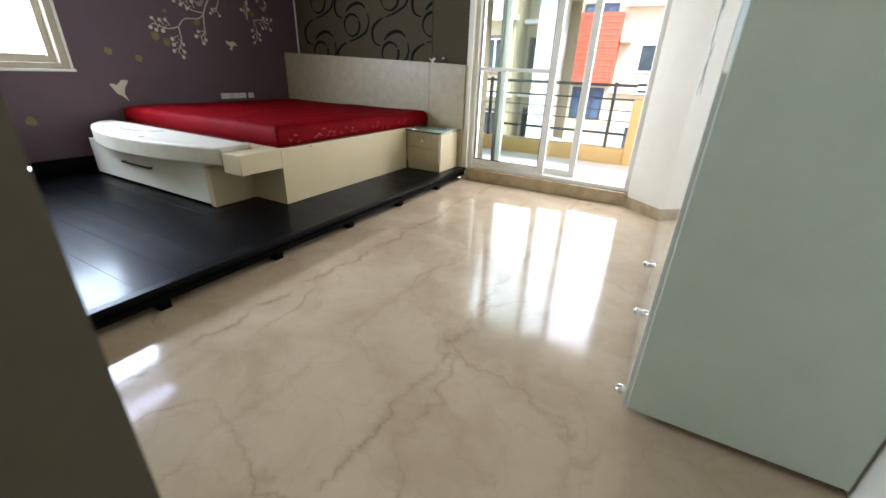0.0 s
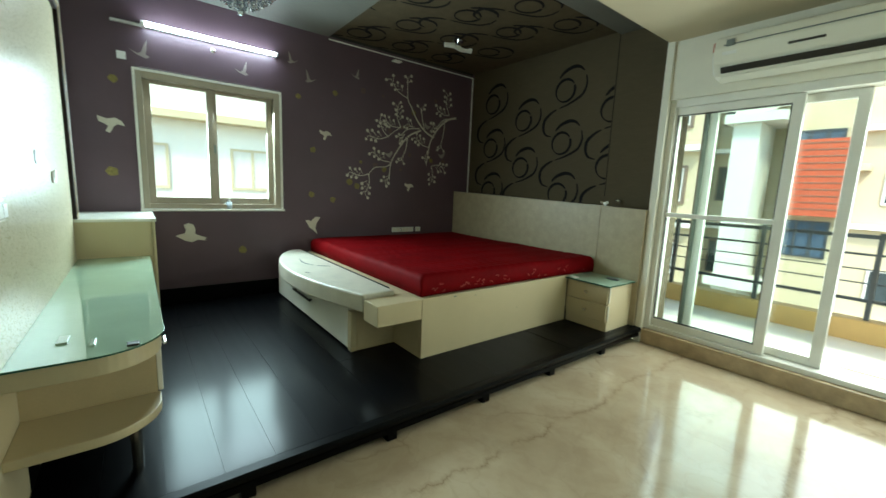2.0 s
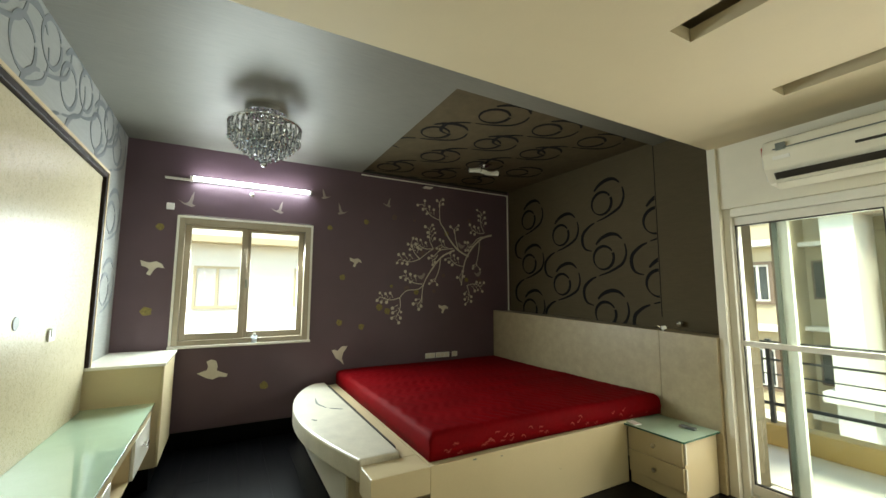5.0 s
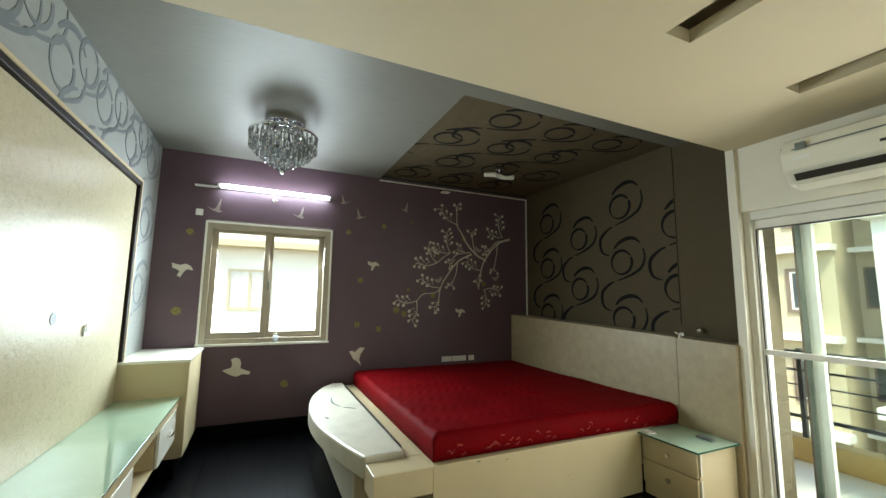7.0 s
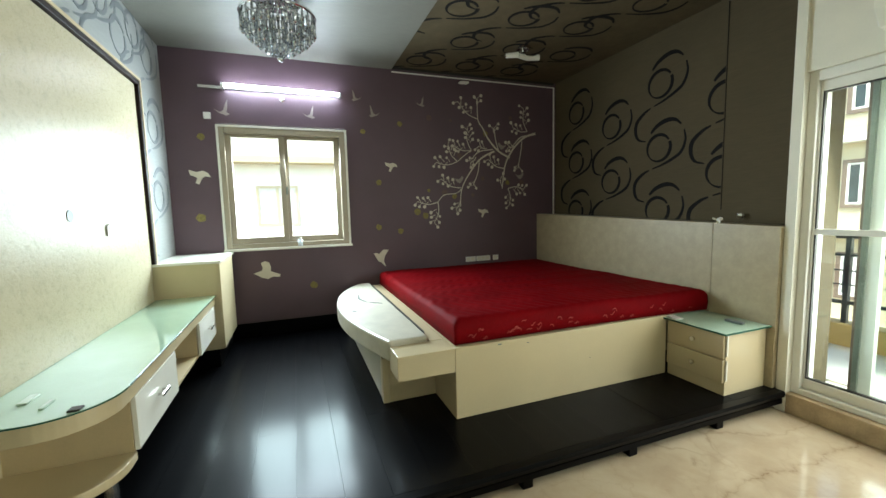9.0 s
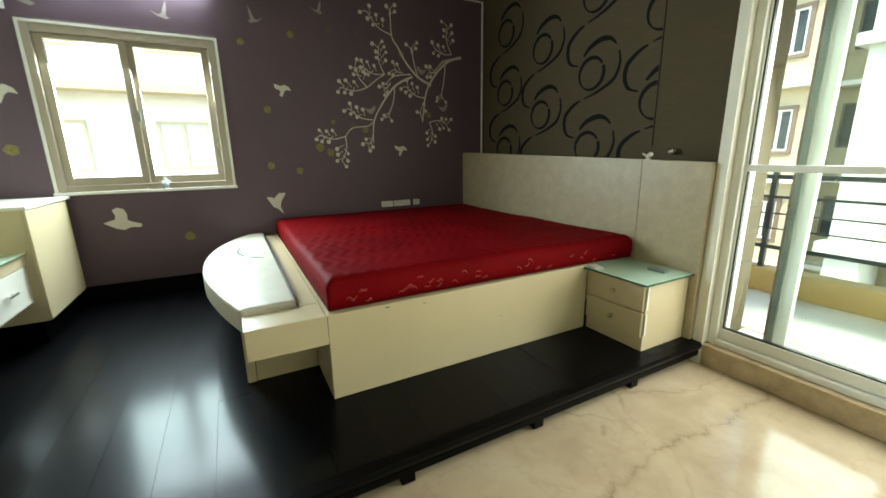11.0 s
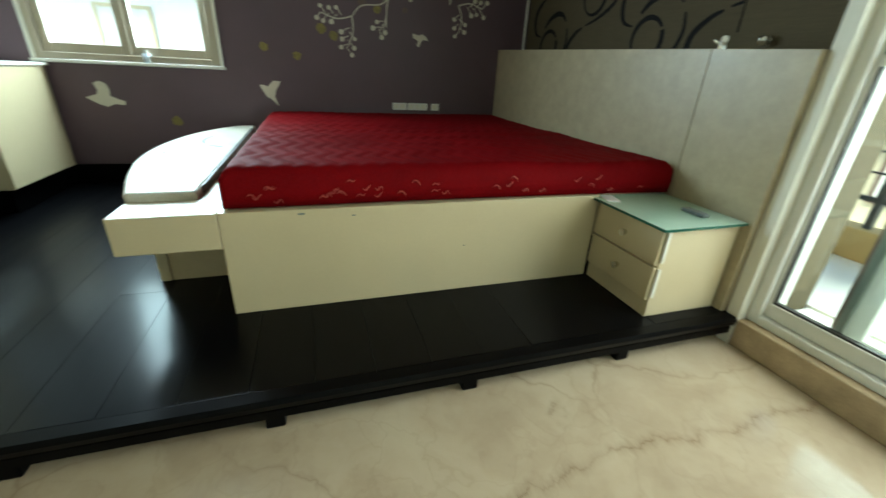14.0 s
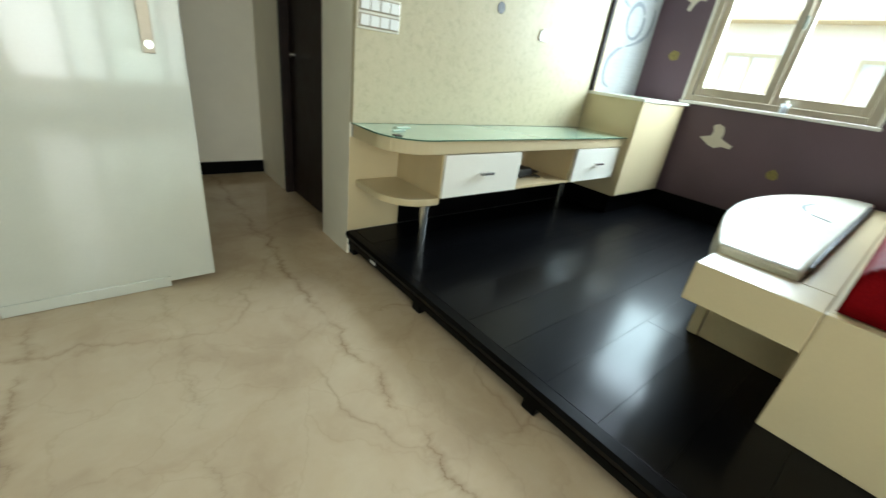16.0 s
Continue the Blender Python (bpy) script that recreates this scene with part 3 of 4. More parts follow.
for mid, low in lows:
    mid.co.x += 0.008 * (1 if mid.co.x > cx else -1)
for k in range(len(ring)):
    n = (k + 1) % len(ring)
    bm.faces.new((ring[k], lows[k][0], lows[n][0], ring[n]))
    bm.faces.new((lows[k][0], lows[k][1], lows[n][1], lows[n][0]))
bm.faces.new([l[1] for l in lows])
bmesh.ops.recalc_face_normals(bm, faces=bm.faces)
mattress = tagged(part("mattress", bm, RED, None, shade=True), "deep red quilted mattress lying on the bed", "mattress")
rng = random.Random(4)
for k in range(30):
    prints = bmesh.new()
    v = rng.random()
    y = 2.25 + 1.75 * v
    x = 2.185 + 0.055 * v ** 3 + 0.0085
    z = 0.59 + 0.07 * rng.random()
    pts = [(y - 0.018, z), (y - 0.006, z + 0.010 * rng.choice((-1, 1))), (y + 0.008, z + 0.004), (y + 0.018, z + 0.012 * rng.choice((-1, 1)))]
    add_ribbon(prints, smooth_line(pts, 5), lambda f: 0.001 + 0.004 * math.sin(math.pi * f), 0.001, lambda u, w2, w, x=x: (x + w, u, w2))
    part("leaf_print", prints, REDMOTIF, mattress, "faint pale leaf print")

# ---- nightstand ----
ns = thing("nightstand", "cream two drawer nightstand beside the bed", "nightstand")
part("body", box((2.235, 3.80, 0.14), (2.64, 4.185, 0.545), 0.003), CREAM, ns)
part("top", box((2.20, 3.755, 0.5455), (2.665, 4.186, 0.556), 0.002), GREENGLASS, ns, "green glass top")
part("glass_edge", box((2.1975, 3.7525, 0.5445), (2.6675, 4.1865, 0.5552)), GLASSEDGE, ns, "dark green glass edge")
for z0, z1 in ((0.385, 0.535), (0.225, 0.375)):
    d = part("drawer", box((2.24, 3.782, z0), (2.636, 3.7985, z1), 0.003), CREAM, ns)
    part("knob", rod((2.44, 3.782, (z0 + z1) / 2), (2.44, 3.762, (z0 + z1) / 2), 0.012, 14, 0.016), STEEL, d, "steel knob")
part("edge_strip", boxes([((2.6405, 3.80, 0.40), (2.649, 3.812, 0.535)), ((2.6405, 3.80, 0.24), (2.649, 3.812, 0.37))]), CREAMW, ns)
paper = tagged(part("paper_slip", prism([(2.215, 3.80), (2.305, 3.775), (2.32, 3.83), (2.23, 3.855)], 0.5562, 0.562, lambda u, v, w: (u, v, w)), PLASTIC), "small white folded paper on the nightstand", "paper")
# Grey slab standing in for a shadowy rectangle on the glass top.
remote = tagged(part("grey_slab", box((2.47, 4.03, 0.5562), (2.58, 4.07, 0.572), 0.005), SCUFF), "small grey slab put in for a shadowy rectangle on the nightstand", "remote")

# ---- television unit ----
tv = thing("tv_console", "cream wall mounted console with green glass top and drawers", "console")


def console_outline(x_end, y_front, r=0.20):
    pts = [(0.75, 0.285), (0.75, y_front)]
    cx, cy = x_end - r, y_front - r
    for i in range(13):
        a = math.pi / 2 * (1 - i / 12)
        pts.append((cx + r * math.cos(a), cy + r * math.sin(a)))
    pts.append((x_end, 0.285))
    return pts


flat = lambda u, v, w: (u, v, w)
part("countertop", prism(console_outline(2.725, 0.70), 0.66, 0.724, flat, 0.004), CREAM, tv)
part("glass_top", prism(console_outline(2.735, 0.71, 0.21), 0.7245, 0.732, flat), GREENGLASS, tv, "green glass sheet")
part("glass_edge", prism(console_outline(2.737, 0.712, 0.21), 0.7255, 0.7305, flat), GLASSEDGE, tv)
for lo, hi, nm in (((0.75, 0.285, 0.43), (2.44, 0.30, 0.66), "back_panel"), ((2.42, 0.30, 0.445), (2.44, 0.68, 0.66), "divider"), ((0.75, 0.30, 0.43), (2.44, 0.68, 0.445), "bottom_panel"),
                   ((1.88, 0.30, 0.445), (1.90, 0.68, 0.66), "divider"), ((1.32, 0.30, 0.445), (1.34, 0.68, 0.66), "divider"), ((0.75, 0.30, 0.445), (0.765, 0.68, 0.66), "divider")):
    part(nm, box(lo, hi), TAN, tv)
for x0, x1 in ((1.875, 2.435), (0.78, 1.315)):
    d = part("drawer_front", box((x0, 0.681, 0.435), (x1, 0.699, 0.655), 0.003), CREAMW, tv, "white drawer front")
    h = bmesh.new()
    add_box(h, ((x0 + x1) / 2 - 0.05, 0.715, 0.545), ((x0 + x1) / 2 + 0.05, 0.728, 0.56), 0.004)
    for s in (-0.03, 0.03):
        add_rod(h, ((x0 + x1) / 2 + s, 0.699, 0.552), ((x0 + x1) / 2 + s, 0.716, 0.552), 0.006, 8)
    part("handle", h, STEEL, d, "steel bar handle")


def shelf_outline():
    pts = [(2.44, 0.285), (2.44, 0.69)]
    for i in range(11):
        a = math.pi / 2 * (1 - i / 10)
        pts.append((2.50 + 0.2 * math.cos(a), 0.49 + 0.2 * math.sin(a)))
    pts.append((2.70, 0.285))
    return pts


part("end_shelf", prism(shelf_outline(), 0.40, 0.435, flat, 0.004), CREAM, tv, "rounded open end shelf")
for x, y in ((2.46, 0.60), (0.95, 0.40)):
    part("leg", rod((x, y, 0.14), (x, y, 0.43 if x < 2 else 0.40), 0.018, 14, 0.026), STEEL, tv, "tapered steel leg")
part("back_board", box((2.412, 0.2805, 0.141), (2.741, 0.2845, 0.66)), CREAM, tv)
cables = thing("cable_bundle", "tangle of black cables in the console niche", "cable")
cb = bmesh.new()
rg = random.Random(8)
for k in range(5):
    p = [Vector((1.45 + 0.3 * rg.random(), 0.4 + 0.2 * rg.random(), 0.453 + 0.03 * rg.random())) for _ in range(6)]
    for a, b in zip(p, p[1:]):
        add_rod(cb, a, b, 0.005, 6)
add_box(cb, (1.55, 0.40, 0.4455), (1.72, 0.54, 0.50), 0.008)
part("cables", cb, DARKSLOT, cables)
for n, (lo, hi, col, lab, cat) in enumerate([((2.56, 0.50), (2.63, 0.515), CLEARBIT, "small clear plastic strip on the glass top", "plastic strip"), ((2.48, 0.41), (2.56, 0.44), CLEARBIT, "small scrap of clear tape on the glass", "tape"),
                                             ((2.655, 0.60), (2.69, 0.635), DARKSLOT, "small dark clip on the glass top", "clip")]):
    tagged(part(cat.replace(" ", "_"), box((lo[0], lo[1], 0.7322), (hi[0], hi[1], 0.739), 0.002), col), lab, cat)

# side cabinet
cab = thing("side_cabinet", "tall cream side cabinet with a white top", "cabinet")
part("body", box((0.013, 0.285, 0.29), (0.75, 0.735, 0.985), 0.003), CREAM, cab)
part("top", box((0.002, 0.283, 0.985), (0.77, 0.76, 1.005), 0.003), CREAMW, cab, "glossy white top")
part("front_leaf", box((0.10, 0.7355, 0.30), (0.76, 0.752, 0.98), 0.002), CREAM, cab)
part("plinth", box((0.02, 0.285, 0.14), (0.72, 0.70, 0.29)), BLACK, cab, "black recessed plinth")

# wall panel behind the television place
panel = thing("tv_wall_panel", "shimmering champagne textured wall panel with dark frame", "panel")
part("sheet", box((0.80, 0.2825, 0.734), (2.741, 0.315, 2.30)), CHAMP, panel)
part("sheet_low", box((0.775, 0.2825, 0.9), (0.80, 0.312, 2.30)), CHAMP, panel)
part("frame", boxes([((0.742, 0.2825, 1.006), (0.775, 0.335, 2.34)), ((0.775, 0.2825, 2.306), (2.741, 0.335, 2.34))], 0.003), DARKDOOR, panel, "dark brown frame")
part("lining", boxes([((0.722, 0.2825, 1.006), (0.742, 0.339, 2.358)), ((0.742, 0.2825, 2.34), (2.741, 0.339, 2.358))]), TAN, panel)
part("cable_hole", rod((1.85, 0.3155, 1.373), (1.85, 0.318, 1.373), 0.03, 18), DARKSLOT, panel, "round cable hole")
sw = thing("switch_plate", "white switch plate on the wall panel", "switch")
part("plate", box((1.40, 0.3155, 1.255), (1.48, 0.325, 1.315), 0.004), PLASTIC, sw)
part("rocker", box((1.42, 0.325, 1.275), (1.46, 0.329, 1.325), 0.002), PLASTIC, sw)
sw2 = thing("switch_board", "wide white switch board on the wall panel", "switch")
part("plate", box((2.515, 0.3155, 1.15), (2.738, 0.325, 1.285), 0.004), ACWHITE, sw2)
for r, z in enumerate((1.158, 1.222)):
    part("recess", box((2.523, 0.3255, z), (2.73, 0.3275, z + 0.055)), ALUBEIGE, sw2, "grey beige module frame")
    for i in range(4):
        part("rocker", box((2.527 + i * 0.051, 0.328, z + 0.006), (2.572 + i * 0.051, 0.334, z + 0.049), 0.002), PLASTIC, sw2)

# ---- wardrobe ----
wr = thing("wardrobe", "tall wardrobe with glossy white lacquered doors", "wardrobe")
part("side_panel", box((4.79, 1.45, 0.03), (5.41, 1.475, 2.40), 0.003), SIDEG, wr, "pale green side panel")
part("carcass", box((4.80, 1.476, 0.03), (5.41, 3.93, 2.40)), CREAMW, wr)
# Dark block fills the gap below the wardrobe, standing in for its shadow.
part("plinth", box((4.835, 1.50, 0.0), (5.40, 3.92, 0.03)), DARKSLOT, wr)
for i in range(4):
    y0 = 1.453 + i * 0.62
    d = part("wardrobe_door", box((4.775, y0, 0.035), (4.797, y0 + 0.614, 2.40), 0.003), GLOSSW, wr, "glossy white door")
    if i < 3:
        part("knob", ball((4.757, y0 + 0.03, 0.075), 0.02), CHROME, d, "clear chrome knob", shade=True)
rs = random.Random(2)
for k in range(26):
    sc = bmesh.new()
    y, z = 2.42 + 0.5 * rs.random(), 1.05 + 0.5 * rs.random()
    pts = [(y, z), (y + 0.03 * (rs.random() - .5), z + 0.04), (y + 0.06 * (rs.random() - .5), z + 0.09 * rs.random() + 0.05)]
    add_ribbon(sc, smooth_line(pts, 4), lambda f: 0.004 + 0.018 * math.sin(math.pi * f), 0.0008, lambda u, v, w: (4.7745 - w, u, v))
    part("scuff_mark", sc, SCUFF, wr, "grey scuff of a removed sticker")

# ---- entrance door ----
ed = thing("door_2", "white glossy flush door standing open against the wall", "door")
ed["kind"] = "structure"
part("door_leaf", box((3.41, 0.23, 0.024), (4.12, 0.268, 2.08), 0.003), DOORW, ed)
part("door_sweep", box((3.585, 0.266, 0.002), (4.115, 0.274, 0.05), 0.002), DOORW, ed)
lever = bmesh.new()
add_box(lever, (3.50, 0.2685, 0.955), (3.54, 0.276, 1.21), 0.004)
add_rod(lever, (3.52, 0.276, 1.15), (3.52, 0.315, 1.15), 0.011, 12)
add_rod(lever, (3.51, 0.315, 1.15), (3.64, 0.315, 1.15), 0.010, 12)
part("door_handle", lever, ALUBEIGE, ed, "steel lever handle on a long plate")
part("hinge_post", box((4.12, 0.15, 0.0), (4.16, 0.262, 2.1), 0.003), WHITE, ed)
part("key_knob", rod((3.52, 0.276, 0.985), (3.52, 0.30, 0.985), 0.014, 14), STEEL, ed)
setting("door_frame_entrance", boxes([((4.495, -0.052, 0), (4.525, 0.205, 2.1)), ((5.288, -0.052, 0), (5.30, 0.156, 2.1)), ((4.522, -0.052, 2.088), (5.288, 0.156, 2.1))]), SHADED_JAMB, "entrance door frame coloured dark olive brown for its backlit shade", "door frame")
dd = thing("door_3", "dark brown wooden door in the passage", "door")
dd["kind"] = "structure"
part("door_leaf", box((2.60, -0.84, 0.01), (2.64, -0.10, 2.06), 0.003), DARKDOOR, dd)
part("door_frame", boxes([((2.535, -0.88, 0), (2.695, -0.84, 2.1)), ((2.535, -0.10, 0), (2.695, -0.052, 2.1)), ((2.535, -0.84, 2.06), (2.695, -0.10, 2.1))], 0.003), DARKDOOR, dd)
part("door_handle", rod((2.66, -0.76, 0.98), (2.66, -0.66, 0.98), 0.009, 10), STEEL, dd, "steel lever")
part("handle_rose", rod((2.64, -0.76, 0.98), (2.662, -0.76, 0.98), 0.018, 14), STEEL, dd)

# ---- lights and fittings ----
tl = thing("tube_light", "lit white fluorescent tube above the window", "lamp")
part("tube", rod((0.08, 0.79, 2.545), (0.08, 1.81, 2.535), 0.017, 16), TUBE, tl, shade=True)
part("batten", box((0.0005, 0.57, 2.53), (0.034, 1.80, 2.548), 0.003), PLASTIC, tl)
part("end_cap", rod((0.08, 0.765, 2.545), (0.08, 0.79, 2.545), 0.02, 14), PLASTIC, tl)
part("end_cap", rod((0.08, 1.81, 2.535), (0.08, 1.83, 2.535), 0.02, 14), PLASTIC, tl)
for yb in (0.777, 1.82):
    part("holder", box((0.0005, yb - 0.012, 2.522), (0.078, yb + 0.012, 2.56), 0.003), PLASTIC, tl)
part("starter", ball((0.035, 1.28, 2.455), 0.026), CHROME, tl, shade=True)
spot = thing("downlight", "small flat white lamp fitting on the purple wall", "lamp", "downlights")
part("ring", box((0.0005, 3.15, 2.776), (0.075, 3.255, 2.792), 0.006), PLASTIC, spot)
spot2 = thing("downlight", "round cream downlight in the ceiling edge", "lamp", "downlights")
part("ring", rod((2.60, 3.07, TOP), (2.60, 3.07, TOP - 0.03), 0.06, 24), ACWHITE, spot2)
for y in (2.715, 3.63):
    t2 = thing("slot_tube", "unlit white tube lamp in the ceiling slot", "lamp", "slot lamps")
    part("tube", rod((3.75, y, LOW + 0.12), (4.85, y, LOW + 0.12), 0.014, 12), OFFTUBE, t2, shade=True)
    part("batten", box((3.70, y - 0.02, LOW + 0.138), (4.90, y + 0.02, LOW + 0.1595)), PLASTIC, t2)

ch = thing("chandelier", "round smoky crystal ceiling chandelier with chrome base", "chandelier")
CX, CY = 1.15, 1.30
part("base", rod((CX, CY, TOP), (CX, CY, TOP - 0.04), 0.15, 36), CHROME, ch, "round chrome ceiling plate")


def hoop(r, z, thick, n=40):
    bm = bmesh.new()
    for k in range(n):
        a, b = 2 * math.pi * k / n, 2 * math.pi * (k + 1) / n
        add_rod(bm, (CX + r * math.cos(a), CY + r * math.sin(a), TOP + z), (CX + r * math.cos(b), CY + r * math.sin(b), TOP + z), thick, 6)
    return bm


part("rim", hoop(0.245, -0.125, 0.011), CHROME, ch, "bright chrome rim")
for k in range(4):
    a = math.pi * (0.25 + 0.5 * k)
    part("spoke", rod((CX, CY, TOP - 0.06), (CX + 0.24 * math.cos(a), CY + 0.24 * math.sin(a), TOP - 0.125), 0.006, 8), CHROME, ch)
for ringn, (r, n, length) in enumerate(((0.240, 28, 0.10), (0.198, 24, 0.15), (0.148, 18, 0.19), (0.095, 11, 0.225), (0.04, 5, 0.245))):
    bmk = bmesh.new()
    add_rod(bmk, (0, 0, 0), (0.006, 0, -length * 0.4), 0.007, 6)
    add_rod(bmk, (0.006, 0, -length * 0.4), (0, 0, -length * 0.8), 0.007, 6, 0.009)
    add_rod(bmk, (0, 0, -length * 0.8), (0, 0, -length), 0.012, 6, 0.004)
    bmesh.ops.create_icosphere(bmk, subdivisions=1, radius=0.015, matrix=Matrix.Translation((0, 0, -length - 0.011)))
    me = mesh_of("crystal_strand", bmk, CRYSTAL)
    for k in range(n):
        a = 2 * math.pi * (k + 0.5 * (ringn % 2)) / n
        piece("crystal_strand", me, ch, (CX + r * math.cos(a), CY + r * math.sin(a), TOP - 0.125), math.degrees(a))
for r, z in ((0.240, -0.18), (0.198, -0.235), (0.148, -0.275)):
    part("crystal_ring", hoop(r, z, 0.005, 28), CHROME, ch)
part("drop", ball((CX, CY, TOP - 0.41), 0.024, 14), CRYSTAL, ch, "clear crystal drop ball", shade=True)
part("stem", rod((CX, CY, TOP - 0.04), (CX, CY, TOP - 0.39), 0.008, 8), CHROME, ch)

cl = thing("ceiling_lamp", "small chrome ceiling lamp bar with three white glass shades", "lamp")
LX, LY, LZ = 0.86, 3.46, TOP + 0.03
part("rose", rod((LX, LY, LZ), (LX, LY, LZ - 0.03), 0.06, 24), CHROME, cl)
part("stem", rod((LX, LY, LZ - 0.03), (LX, LY, LZ - 0.07), 0.012, 12), CHROME, cl)
part("bar", rod((LX - 0.02, LY - 0.17, LZ - 0.075), (LX + 0.02, LY + 0.17, LZ - 0.075), 0.009, 10), CHROME, cl)
for k, a in enumerate((72, 108, 75)):
    c, s2 = math.cos(radians(a)), math.sin(radians(a))
    y = LY - 0.115 + 0.115 * k
    head = part("shade", rod((LX - 0.06 * c, y - 0.06 * s2, LZ - 0.094), (LX + 0.06 * c, y + 0.06 * s2, LZ - 0.086), 0.021, 14, 0.027), PLASTIC, cl, "white glass shade", shade=False)
    part("collar", rod((LX - 0.072 * c, y - 0.072 * s2, LZ - 0.095), (LX - 0.06 * c, y - 0.06 * s2, LZ - 0.094), 0.017, 12), CHROME, head, "chrome collar")

# ---- air conditioner ----
ac = thing("air_conditioner", "ivory split air conditioner above the balcony door", "air conditioner")
AX0, AX1 = 3.11, 4.13
prof = [(4.237, 2.185), (4.237, 2.475), (4.10, 2.48), (4.04, 2.455), (4.015, 2.375), (4.03, 2.28), (4.09, 2.20)]
part("housing", prism(prof, AX0, AX1, lambda u, v, w: (w, u, v), 0.006), ACWHITE, ac)
part("outlet", prism([(4.043, 2.252), (4.06, 2.255), (4.09, 2.218), (4.073, 2.21)], AX0 + 0.05, AX1 - 0.05, lambda u, v, w: (w, u - 0.010, v)), DARKSLOT, ac, "dark air outlet")
for dz in (0.0, 0.022):
    part("flap", prism([(4.067, 2.212 - dz), (4.072, 2.216 - dz), (4.107, 2.182 - dz), (4.102, 2.178 - dz)], AX0 + 0.05, AX1 - 0.05, lambda u, v, w: (w, u - 0.012, v)), ACWHITE, ac)
part("groove", box((AX0 + 0.06, 4.0125, 2.392), (AX1 - 0.06, 4.02, 2.398)), SCUFF, ac)
part("display_slit", box((AX0 + 0.42, 4.0165, 2.318), (AX0 + 0.60, 4.026, 2.332), 0.002), DARKSLOT, ac, "thin dark display slit")
part("badge", box((AX0 + 0.075, 4.0115, 2.385), (AX0 + 0.125, 4.02, 2.43), 0.002), SCUFF, ac, "small grey badge")
part("energy_sticker", box((AX0 + 0.055, 4.018, 2.33), (AX0 + 0.14, 4.026, 2.352)), PLASTIC, ac)
pipe = bmesh.new()
pl = smooth_line([(AX1, 2.22), (4.25, 2.17), (4.45, 2.19), (4.66, 2.21)], 6)
for a, b in zip(pl, pl[1:]):
    add_rod(pipe, (a.x, 4.22, a.y), (b.x, 4.22 if b.x < 4.45 else 4.22 - (b.x - 4.45), b.y), 0.006, 8)
part("cable", pipe, ACWHITE, ac)
for mat, pts, lab in ((BRICKRED, [(3.112, 4.10, 2.44), (3.075, 4.12, 2.45), (3.06, 4.16, 2.41), (3.085, 4.20, 2.37)], "short red wire"), (PLASTIC, [(3.112, 4.13, 2.40), (3.07, 4.15, 2.42), (3.05, 4.19, 2.36), (3.06, 4.22, 2.25)], "short white wire")):
    wire = bmesh.new()
    for a, b in zip(pts, pts[1:]):
        add_rod(wire, a, b, 0.006, 8)
    part("wire", wire, mat, ac, lab)

# ---- sockets ----
for y0, n in ((3.20, 2), (3.34, 3), (3.56, 1)):
    so = thing("socket_plate", "white electric socket plate on the purple wall", "socket", "sockets")
    part("plate", box((0.0005, y0, 0.74), (0.010, y0 + 0.055 * n + 0.02, 0.80), 0.003), PLASTIC, so)
    for i in range(n):
        part("insert", box((0.010, y0 + 0.012 + i * 0.055, 0.752), (0.013, y0 + 0.052 + i * 0.055, 0.788), 0.001), ACWHITE, so)
vt = thing("wall_vent", "small white fitting above the window", "fitting")
part("plate", box((0.0005, 0.595, 2.25), (0.02, 0.655, 2.31), 0.004), PLASTIC, vt)

# ---- swirl wallpaper prints ----
def swirl_mesh(place, name, mat, cut=None):
    """One repeat: a brushed ring, an arc over it that runs down into an S-shaped tail."""
    bm = bmesh.new()
    arc = [(-0.075, 0.125), (-0.01, 0.18), (0.09, 0.212), (0.175, 0.20), (0.235, 0.15)]
    add_ribbon(bm, smooth_line(arc, 6), lambda f: 0.008 + 0.032 * math.sin(math.pi * min(1, 0.15 + 0.8 * f)) ** 1.3, 0.0015, place)
    tail = [(0.262, 0.10), (0.276, 0.01), (0.24, -0.08), (0.165, -0.13), (0.05, -0.175), (-0.05, -0.20)]
    add_ribbon(bm, smooth_line(tail, 6), lambda f: 0.008 + 0.020 * math.sin(math.pi * (0.12 + 0.8 * f)) ** 1.5, 0.0015, place)
    hook = [(-0.085, -0.212), (-0.155, -0.24), (-0.238, -0.31), (-0.252, -0.40), (-0.215, -0.475), (-0.13, -0.505)]
    add_ribbon(bm, smooth_line(hook, 6), lambda f: 0.007 + 0.030 * math.sin(math.pi * (0.1 + 0.85 * f)) ** 1.4, 0.0015, place)
    ring = [Vector((0.012 + 0.122 * math.cos(a), -0.02 + 0.118 * math.sin(a))) for a in [0.55 + 2 * math.pi * q / 40 for q in range(40)]]
    add_ribbon(bm, ring, lambda f: 0.010 + 0.022 * abs(math.sin(math.pi * (f * 1.6 + 0.1))) ** 1.2, 0.0017, place)
    if cut is not None:
        bmesh.ops.bisect_plane(bm, geom=[*bm.verts, *bm.edges, *bm.faces], plane_co=(cut, 0, 0), plane_no=(1, 0, 0), clear_outer=True)
    return mesh_of(name, bm, mat)


wp = thing("wallpaper_swirls", "dark swirl prints on the taupe wallpaper", "wallpaper print")
upright = lambda u, v, w: (u, -0.0005 - w, v)
me_wall, me_half = swirl_mesh(upright, "swirl", SWIRL), swirl_mesh(upright, "swirl", SWIRL, 0.012)
for x, z0, me in ((0.385, 1.33, me_wall), (0.935, 1.065, me_wall), (1.515, 1.325, me_wall), (2.095, 1.055, me_half)):
    for k in range(4):
        if 1.2 < z0 + 0.565 * k < 2.66:
            piece("swirl", me, wp, (x, 4.47, z0 + 0.565 * k))
